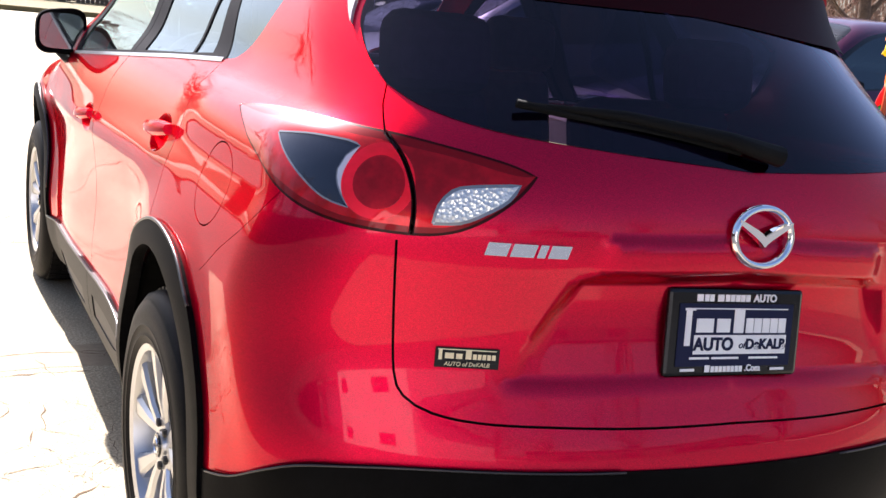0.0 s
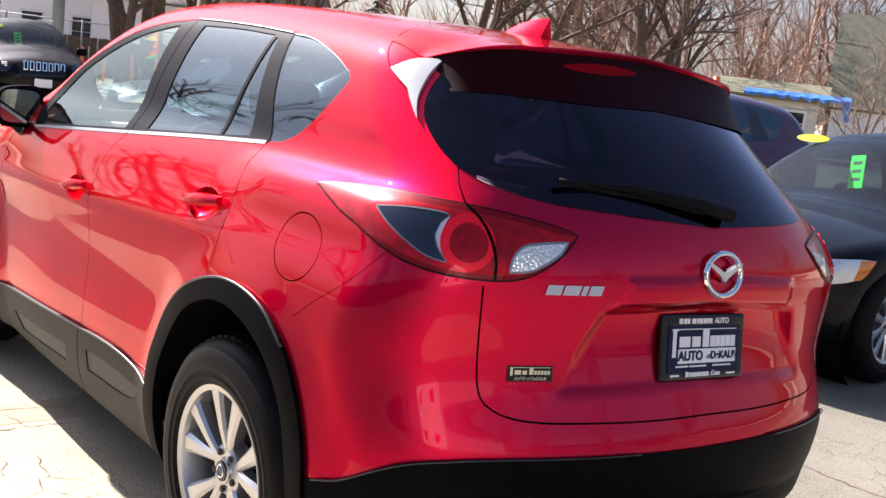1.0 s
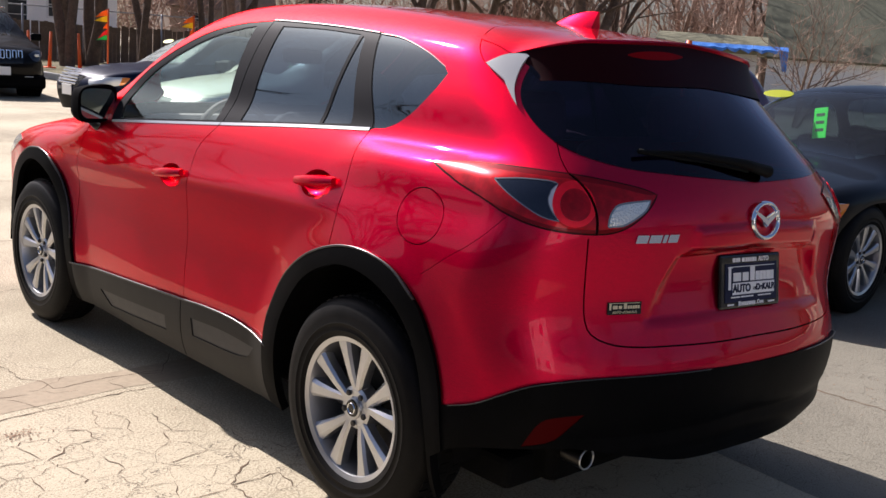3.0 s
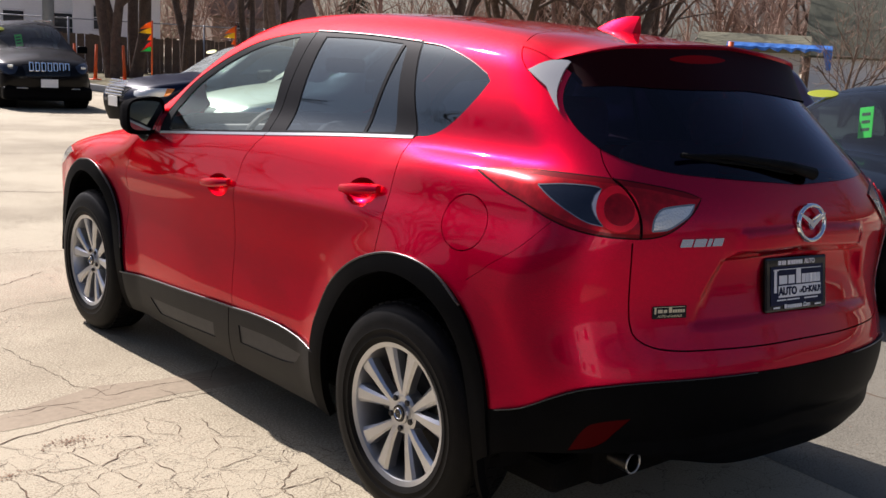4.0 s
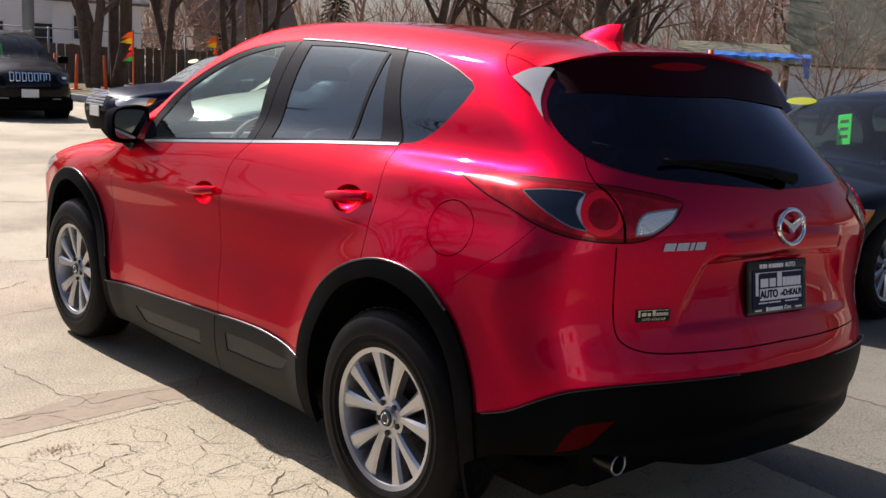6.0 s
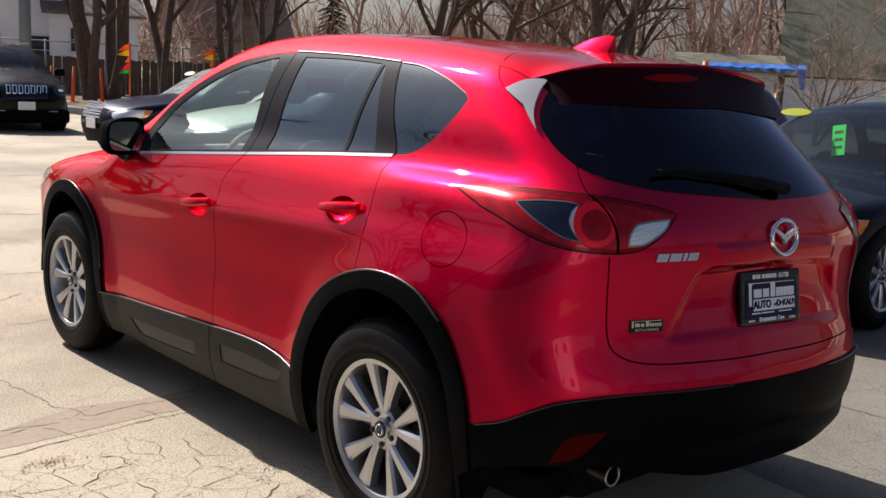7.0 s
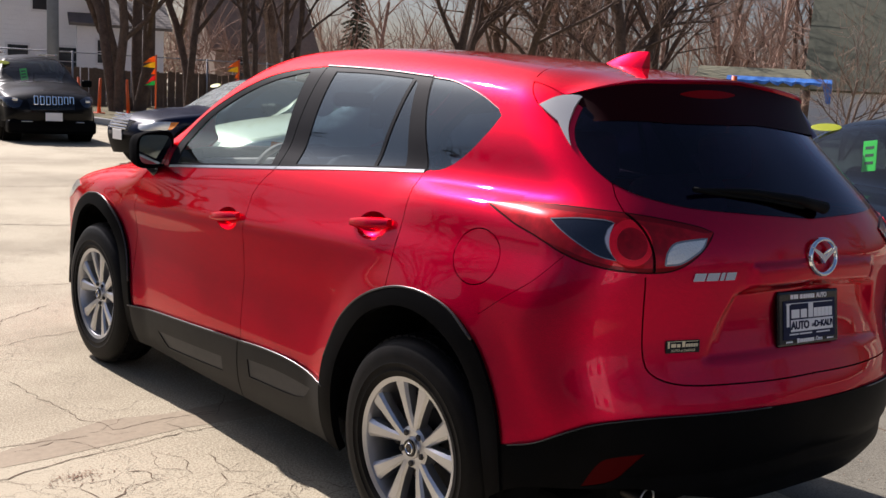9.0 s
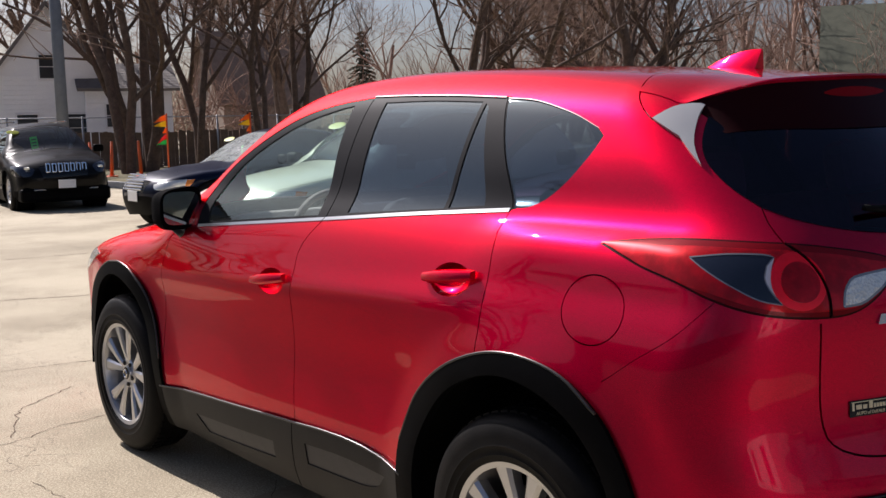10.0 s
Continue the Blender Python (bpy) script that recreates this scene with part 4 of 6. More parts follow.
BADGE_CHROME = material("badge_chrome", (.62, .68, .80), .16, 1)


# model badge and trim badge as plain raised chrome bars
def raised(name, s0, v0, high, spans, mat, slant=.25, lift=0.0):
    """Flat bars standing proud of the skin: spans of widths along it."""
    b = new(name)
    b.parent = hero
    for x0, x1 in spans:
        base, face = [], []
        for x, y in ((x0, 0), (x1, 0), (x1, 1), (x0, 1)):
            p = red.skin(s0 - x - slant * high * y, v0 + y * high)
            n = red.normal(p[None])[0]
            base.append(p + n * (lift - .002))
            face.append(p + n * (lift + .005))
        bm = bmesh.new()
        vs = [bm.verts.new(q) for q in base + face]
        bm.faces.new(vs[4:])
        for k in range(4):
            bm.faces.new((vs[k], vs[(k + 1) % 4], vs[4 + (k + 1) % 4], vs[4 + k]))
        bmesh.ops.recalc_face_normals(bm, faces=bm.faces[:])
        part("bar", bm, mat, b, smooth=True, angle=60)


raised("model_badge", -.925, 1.018, .022, [(0, .036), (.041, .079), (.084, .098), (.103, .138)], BADGE_CHROME)
raised("trim_badge", -1.865, .992, .020, [(0, .062)], BADGE_CHROME, 0, .007)

# round emblem: an oval ring with a spread wing
em = new("emblem")
em.parent = hero
em.matrix_basis = pose(.002, -.842, 1.063, 90 - 8, 0, -3) @ pose(0, 0, 0, 0, 0, -2)
def oval(rx, rz, n=48):
    return [(rx * math.cos(q), rz * math.sin(q), 0) for q in np.linspace(0, 2 * math.pi, n + 1)]
v, f = [], []
N = 56
for k in range(N):
    q = 2 * math.pi * k / N
    for dr, h in ((-.007, 0), (-.005, .007), (0, .010), (.005, .007), (.007, 0)):
        v.append(((.066 + dr) * math.cos(q), (.053 + dr) * math.sin(q), h))
    for i in range(4):
        n = (k + 1) % N
        f.append((k * 5 + i, k * 5 + i + 1, n * 5 + i + 1, n * 5 + i))
link("oval_ring", v, [q[::-1] for q in f], CHROME, em)
for sx in (-1, 1):
    bm = bmesh.new()
    rowsb = []
    for t in np.linspace(0, 1, 9):
        x = sx * .062 * t
        mid_ = -.008 + .034 * t ** .8
        h = .014 * (1 - t) + .006 * t
        rowsb.append([(x, mid_ - h, .0), (x, mid_ - h * .75, .009), (x, mid_ + h * .6, .010), (x, mid_ + h, .0)])
    lofted("wing", rowsb, CHROME, em)

# exhaust
TIP_STEEL = worn(material("dark_tailpipe_steel", rough=.3, metal=.9), 30, (.012, .011, .010), (.05, .047, .044), relief=.1)
pipe = tubed("exhaust_pipe", [(-.575, -.40, .36), (-.588, -.58, .378), (-.588, -.66, .380)], [.024, .025, .027], UNDERSEAL, hero, 20)
bm = bmesh.new()
lathe(bm, [(.05, .029), (-.02, .032), (-.024, .0305), (-.02, .028), (.04, .026), (.04, .0005)], 28)
tip = part("tailpipe_tip", bm, TIP_STEEL, pipe, smooth=True)
bm = bmesh.new()
lathe(bm, [(-.024 + .003 * math.cos(q), .030 + .003 * math.sin(q)) for q in np.linspace(0, 2 * math.pi, 9)], 28)
part("polished_lip", bm, SILVER_TRIM, tip, smooth=True)
tip.matrix_basis = pose(-.588, -.690, .381, 0, 0, 90)

# cabin
for x in (-.38, .38):
    for y in (1.02, .12):
        if y > .5:
            part("seat_cushion", boxed((.50, .50, .18), (x, y + .10, .62), bevel=.05, segments=3), SEAT, hero)
        part("seat_back", boxed((.48, .16, .62), (x, y - .20, .92), (-16, 0, 0), .06, 3), SEAT, hero)
        part("headrest", boxed((.25, .10, .17), (x, y - .33, 1.31), (-10, 0, 0), .045, 3), SEAT, hero)
part("dashboard", boxed((1.36, .42, .24), (0, 1.95, .99), (-8, 0, 0), .07, 3), CABIN_GREY, hero)
part("dash_cowl", boxed((1.28, .30, .11), (0, 2.07, 1.095), (-10, 0, 0), .04, 3), LINING, hero)
part("dashboard_lower", boxed((1.34, .30, .26), (0, 1.90, .80), (0, 0, 0), .05, 3), SEAT, hero)
bm = bmesh.new()
lathe(bm, [(.016 * math.cos(q), .185 + .016 * math.sin(q)) for q in np.linspace(0, 2 * math.pi, 9)], 40)
st = part("steering_wheel", bm, CABIN_GREY, hero, smooth=True)
st.matrix_basis = pose(-.38, 1.58, 1.02, -25, 0, 90)
part("steering_boss", boxed((.05, .15, .12), (0, 0, 0), bevel=.03), LINING, st)
part("wheel_spoke", boxed((.02, .36, .03), (0, 0, 0), bevel=.008), SILVER_TRIM, st)
part("cabin_floor", boxed((.98, 3.0, .05), (0, .9, .45)), LINING, hero)
for side in (-1, 1):
    part("door_card", boxed((.05, 1.45, .50), (side * .735, 1.35, .82), bevel=.02), SEAT, hero)
    part("boot_lining", boxed((.03, .60, .34), (side * .655, -.18, .92)), LINING, hero)
part("boot_floor", boxed((1.35, .8, .04), (0, -.30, .72)), LINING, hero)
# dark sheet added to hide a bright patch seen through the rear glass
part("boot_mask", boxed((1.20, .46, .02), (0, -.40, 1.085), bevel=.006), LINING, hero)
part("roof_lining", boxed((.86, 1.3, .02), (0, .60, 1.55), bevel=.008), SEAT, hero)
part("interior_mirror", boxed((.22, .03, .07), (0, 1.62, 1.42), bevel=.02), LINING, hero)

# ---- ground
ASPHALT = material("bleached_asphalt", rough=.85, spec=.3)


def asphalt(m, shade=1.0):
    c = node(m, "NewGeometry").outputs["Position"]
    big = node(m, "TexNoise", [("Vector", c)], Scale=.35, Detail=6.0, Roughness=.6)
    grit = node(m, "TexNoise", [("Vector", c)], Scale=110.0, Detail=3.0, Roughness=.7)
    stone = node(m, "TexVoronoi", [("Vector", c)], Scale=220.0)
    tone = node(m, "Math", [(0, big.outputs[0]), (1, grit.outputs[0])])
    tone.operation = "ADD"
    base = ramp(m, tone.outputs[0], *[(p, tuple(c * shade + (.02 * (i - 1) * (1 - shade)) for i, c in enumerate(q))) for p, q in ((.68, (.195, .160, .106)), (1.0, (.345, .292, .200)), (1.3, (.46, .40, .285)))])
    # crack network, warped, only in some patches
    warp = node(m, "TexNoise", [("Vector", c)], Scale=2.2, Detail=5.0, Roughness=.65)
    off = node(m, "VectorMath", [(0, warp.outputs[1])])
    off.operation = "SCALE"
    off.inputs["Scale"].default_value = .38
    moved = node(m, "VectorMath", [(0, c), (1, off.outputs[0])])
    cr = node(m, "TexVoronoi", [("Vector", moved.outputs[0])], Scale=2.6)
    cr.feature = "DISTANCE_TO_EDGE"
    cr2 = node(m, "TexVoronoi", [("Vector", moved.outputs[0])], Scale=6.5)
    cr2.feature = "DISTANCE_TO_EDGE"
    patch = node(m, "TexNoise", [("Vector", c)], Scale=.8, Detail=3.0)
    pm = ramp(m, patch.outputs[0], (.47, (0,) * 3), (.58, (1,) * 3))
    l1 = ramp(m, cr.outputs[0], (.0012, (.5,) * 3), (.005, (0,) * 3))
    l2 = ramp(m, cr2.outputs[0], (.002, (.8,) * 3), (.008, (0,) * 3))
    both = node(m, "Math", [(0, l2), (1, pm)])
    both.operation = "MULTIPLY"
    alll = node(m, "Math", [(0, l1), (1, both.outputs[0])])
    alll.operation = "MAXIMUM"
    faint = node(m, "TexNoise", [("Vector", c)], Scale=1.3, Detail=4.0)
    fm = ramp(m, faint.outputs[0], (.38, (0.05,) * 3), (.58, (1,) * 3))
    line = node(m, "Math", [(0, alll.outputs[0]), (1, fm)])
    line.operation = "MULTIPLY"
    mix = node(m, "Mix", [(0, line.outputs[0])])
    mix.data_type = "RGBA"
    m.node_tree.links.new(base, mix.inputs[6])
    mix.inputs[7].default_value = (.10, .08, .06, 1)
    m.node_tree.links.new(mix.outputs[2], shader(m).inputs["Base Color"])
    h = node(m, "Math", [(0, grit.outputs[0]), (1, line.outputs[0])])
    h.operation = "SUBTRACT"
    b = node(m, "Bump", [("Height", h.outputs[0])], Strength=.8, Distance=.007)
    m.node_tree.links.new(b.outputs[0], shader(m).inputs["Normal"])


asphalt(ASPHALT)
bm = bmesh.new()
bmesh.ops.create_grid(bm, x_segments=40, y_segments=40, size=400)
tagged(part("ground", bm, ASPHALT), "sun-bleached cracked asphalt of a car lot", "ground", kind="structure")

GREY_ASPHALT = material("grey_asphalt", rough=.85, spec=.3)
asphalt(GREY_ASPHALT, .46)
rnd = random.Random(12)
edge_l = [(.62 + rnd.uniform(-.05, .05) + .004 * k, -3.5 + .45 * k) for k in range(18)]
v = [(x, y, .0011) for x, y in edge_l] + [(16.0, y, .0011) for x, y in edge_l]
n = len(edge_l)
tagged(link("grey_asphalt_bay", v, [(i, n + i, n + i + 1, i + 1) for i in range(n - 1)], GREY_ASPHALT, smooth=False), "darker grey gritty asphalt of the next parking bays", "pavement", kind="structure")
CRACK = worn(material("crack_dirt", rough=.95), 9, (.050, .032, .018), (.15, .095, .055), relief=.2)
SEAL = worn(material("smooth_patch", rough=.85), 2.5, (.23, .180, .115), (.32, .255, .170), fine=50, relief=.3, depth=.003)


def ribbons(lines, seed):
    """Flat ragged strips of dirt along cracks: lines of (points, width)."""
    r = random.Random(seed)
    verts, faces = [], []
    for pts, width in lines:
        pts = [Vector((x, y, 0)) for x, y in pts]
        fine = []
        for a, b in zip(pts, pts[1:]):
            n = max(int((b - a).length / .035), 2)
            side = Vector((-(b - a).y, (b - a).x, 0)).normalized()
            for k in range(n):
                fine.append(a.lerp(b, k / n) + side * r.gauss(0, .006))
        fine.append(pts[-1])
        k0 = len(verts)
        for i, p in enumerate(fine):
            way = (fine[min(i + 1, len(fine) - 1)] - fine[max(i - 1, 0)]).normalized()
            side = Vector((-way.y, way.x, 0)) * width * r.uniform(.25, 1.0) * (.35 if i in (0, len(fine) - 1) else 1)
            verts += [p + side + Vector((0, 0, .0022)), p - side + Vector((0, 0, .0022))]
        faces += [(k0 + 2 * i, k0 + 2 * i + 1, k0 + 2 * i + 3, k0 + 2 * i + 2) for i in range(len(fine) - 1)]
    return verts, faces


def network(x0, x1, y0, y1, cell, keep, width, seed):
    """Crack lines between uneven many-sided cells."""
    from mathutils.geometry import delaunay_2d_cdt
    r = random.Random(seed)
    dots = [Vector((x0 + (i + .5 * (j % 2) + r.uniform(-.42, .42)) * cell, y0 + (j + r.uniform(-.42, .42)) * cell)) for j in range(int((y1 - y0) / cell)) for i in range(int((x1 - x0) / cell))]
    flat, _, tris, *_ = delaunay_2d_cdt(dots, [], [], 0, 1e-5)
    middle, sides = [], {}
    for k, (a, b, c) in enumerate(tris):
        p, q, o = flat[a], flat[b], flat[c]
        d = 2 * (p.x * (q.y - o.y) + q.x * (o.y - p.y) + o.x * (p.y - q.y))
        middle.append((((p.length_squared * (q.y - o.y) + q.length_squared * (o.y - p.y) + o.length_squared * (p.y - q.y)) / d), ((p.length_squared * (o.x - q.x) + q.length_squared * (p.x - o.x) + o.length_squared * (q.x - p.x)) / d)))
        for e in ((a, b), (b, c), (c, a)):
            sides.setdefault(tuple(sorted(e)), []).append(k)
    lines = []
    for pair in sides.values():
        if len(pair) == 2 and r.random() < keep:
            a, b = middle[pair[0]], middle[pair[1]]
            if x0 < a[0] < x1 and y0 < a[1] < y1 and math.dist(a, b) < 3 * cell:
                lines.append(([a, b], width * r.choice((.35, .5, .8, 1.0, 1.5))))
    return lines


lines = network(-2.8, -.5, -1.0, 1.45, .145, .92, .0026, 3)
lines += network(-3.4, -.4, 1.50, 1.85, .13, .8, .0032, 4)
lines += [([(-1.33, 2.5), (-1.31, 2.25), (-1.27, 2.01), (-1.25, 1.79), (-1.19, 1.70), (-1.19, 1.60), (-.95, 1.62), (-.70, 1.60)], .0026),
          ([(-1.75, 1.30), (-1.50, 1.36), (-1.28, 1.38), (-1.0, 1.42), (-.75, 1.40)], .004), ([(-1.9, 1.66), (-1.55, 1.62), (-1.3, 1.58)], .003),
          ([(-1.9, 3.0), (-1.19, 3.13), (-.97, 3.24), (-.78, 3.26), (-.5, 3.3)], .004), ([(-1.5, 4.8), (-.71, 4.66), (-.36, 4.59), (.3, 4.5)], .005), ([(-2, 7.8), (.15, 7.44), (.6, 7.2), (2.0, 7.0)], .010),
          ([(-3, 11), (0, 10.6), (2.5, 10.2)], .014), ([(-1.2, 3.2), (-1.0, 3.7), (-.6, 4.0)], .004), ([(-6, 16), (0, 15.2), (2.6, 14.9)], .018)]
lines += [([(1.95, 1.2), (1.88, .2), (1.82, -.30), (1.9, -1.2), (1.8, -2.2)], .008), ([(1.1, -.9), (1.6, -1.0), (2.4, -.9)], .004)]
tagged(link("asphalt_cracks", *ribbons(lines, 8), CRACK, smooth=False), "dirt-filled cracks running through the bleached asphalt", "cracks", kind="stuff")
top, low = [(-7, 1.9), (-3.2, 1.62), (-1.67, 1.58), (-1.42, 1.66), (-1.17, 1.74), (-.91, 1.68), (-.5, 1.70), (.6, 1.72)], [(-7, 1.6), (-3.2, 1.40), (-1.72, 1.42), (-1.51, 1.42), (-1.28, 1.44), (-.93, 1.47), (-.5, 1.43), (.6, 1.45)]
v = [(x, y, .0012) for x, y in top] + [(x, y, .0012) for x, y in low]
n = len(top)
tagged(link("sealed_strip", v, [(i, n + i, n + i + 1, i + 1) for i in range(n - 1)], SEAL, smooth=False), "smooth sealed strip across the cracked asphalt", "pavement", kind="structure")

# crumbs of dry leaves and dirt caught in the cracks
CRUMB = worn(material("dry_leaf_crumbs", rough=.9), 40, (.22, .125, .075), (.38, .25, .16), relief=.3)
rnd = random.Random(9)
verts, faces = [], []
for cx, cy, sx, sy, count in ((-1.51, 1.19, .055, .030, 170), (-1.78, 1.0, .05, .02, 80), (-1.3, 1.0, .4, .25, 40), (1.7, -.2, .35, .6, 160), (2.2, .3, .4, .5, 90)):
    for _ in range(count):
        x, y, r, a = cx + rnd.gauss(0, sx), cy + rnd.gauss(0, sy), rnd.uniform(.002, .006), rnd.uniform(0, 6.3)
        n = len(verts)
        for q in range(4):
            verts.append((x + r * rnd.uniform(.6, 1.3) * math.cos(a + q * 1.57), y + r * rnd.uniform(.5, 1.0) * math.sin(a + q * 1.57), .0026 + rnd.uniform(0, .001)))
        verts.append((x, y, .003 + r * .3))
        faces += [(n + q, n + (q + 1) % 4, n + 4) for q in range(4)]
tagged(link("leaf_crumbs", verts, faces, CRUMB, smooth=False), "crumbs of dry brown leaves and grit on the asphalt", "debris", kind="stuff")

GRASS = worn(material("dry_grass", rough=.95), 1.5, (.10, .085, .04), (.20, .17, .08), fine=80, relief=.8, depth=.03)
KERB = worn(material("concrete_kerb", rough=.9), 4, (.38, .36, .33), (.52, .50, .46), relief=.4)
bm = boxed((60, 40, .16), (37.9, 41.0, .05))
box(bm, (70, 40, .16), (-27, 47, .05))
tagged(part("grass_verge", bm, GRASS), "dry brown grass verge behind the kerb", "grass", kind="structure")
GRAVEL = worn(material("pale_yard_gravel", rough=.95), 1.2, (.42, .39, .34), (.56, .53, .47), fine=90, relief=.6, depth=.02)
tagged(link("gravel_yard", [(-4, 36, .136), (40, 31.5, .136), (40, 46, .136), (-4, 46, .136)], [(0, 1, 2, 3)], GRAVEL, smooth=False), "pale gravel yard in front of the houses", "ground", kind="structure")
kerb = thing("kerb", "pale concrete kerb stones along the lot", "kerb", kind="structure")
stone = bpy.data.meshes.new("kerb_stone")
bm = boxed((.16, 1.98, .17), bevel=.02, segments=1)
bm.to_mesh(stone)
bm.free()
stone.materials.append(KERB)
rnd = random.Random(21)
for k in range(44):
    ob = new("kerb_stone", stone)
    ob.parent = kerb
    wob = rnd.uniform(-.008, .008)
    ob.matrix_basis = pose(7.82 + wob, 21.5 + 2 * k, .06 + wob, 0, 0, 0) if k < 14 else pose(8.9 + 2 * (k - 14), 20.92 + wob, .06 + wob, 0, 0, 90)


# ---- parked cars
def other_solid(roof, side_t, rear_t, front_t, wide=0.0, wrap=.36):
    def solid(x, y, z):
        ax = np.abs(x)
        w = side_t(z) + TAPER(y) + wide
        for yc in (0.04, 2.67):
            r = np.hypot(y - yc, z - .37)
            w = w + .022 * (1 - step(r, .44, .62)) * (1 - step(z, .95, 1.1))
        side = ax - w
        rear = rear_t(z) + wrap * ax ** 2.5 - y
        front = y - front_t(z) + .30 * ax ** 2.6
        top = z - roof(y) + .11 * x * x
        return smax(smax(smax(side, rear, .15), front, .16), top, .10)
    return solid


lamp_other = curve([(2.98, .90), (3.15, .93), (3.45, .90), (3.70, .82)], [(3.70, .82), (3.62, .70), (3.35, .70), (3.1, .76), (2.98, .90)])
amber_other = curve([(2.98, .90), (3.10, .92)], [(3.10, .92), (3.16, .74)], [(3.16, .74), (3.08, .76), (2.98, .90)])
SUV_CUTS = [(None, arch_in), (None, arch_in + AHEAD), ("arch_trim", arch_out), ("front_arch", arch_out + AHEAD), (None, seam(curve(DOOR_CUT))), (None, seam(curve(DOOR_REAR))), (None, seam(curve(DOOR_NOSE))),
            (None, seam(curve([(2.36, MID), (2.33, 1.90), (2.20, 1.45), (2.25, 1.20), (2.55, 1.12), (3.0, 1.02), (3.3, .96)]), .003)),
            ("side_window", window_f), ("side_window", window_r), ("side_window", window_q), ("window_frame", frame_f), ("window_frame", frame_r), ("rear_window", rear_glass), ("windscreen", screen),
            ("indicator", amber_other), ("headlamp", lamp_other), ("grille", curve([(3.78, .86), (NOSE, .88)], [(NOSE, .88), (NOSE, .62)], [(NOSE, .62), (3.82, .64)], [(3.82, .64), (3.78, .86)])),
            *[(name, curve([(a, .20), (a, .44)], [(a, .44), (b, .44)], [(b, .44), (b, .20)], [(b, .20), (a, .20)])) for name, a, b in (("rear_trim", -.38, .05), ("sill_trim", .05, 2.67), ("lower_trim", 2.67, NOSE))]]
other = Shape(other_solid(ROOF, SIDE, REAR, FRONT, .01), -.30, 3.05)
other_cut = panels(other, rim, SUV_CUTS, .06)
STICKER_G = material("green_price_card", (.06, .90, .12), .6)
STICKER_Y = material("yellow_windscreen_marker", (.50, .54, .03), .5)
for m in (STICKER_G, STICKER_Y):           # thin bright film lets light through
    film_ = node(m, "BsdfTranslucent", Color=shader(m).inputs["Base Color"].default_value)
    both = node(m, "MixShader", [(1, shader(m).outputs[0]), (2, film_.outputs[0])], Fac=.45)
    m.node_tree.links.new(both.outputs[0], m.node_tree.nodes["Material Output"].inputs[0])
CARD_INK = material("dark_card_ink", (.02, .05, .02), .6)


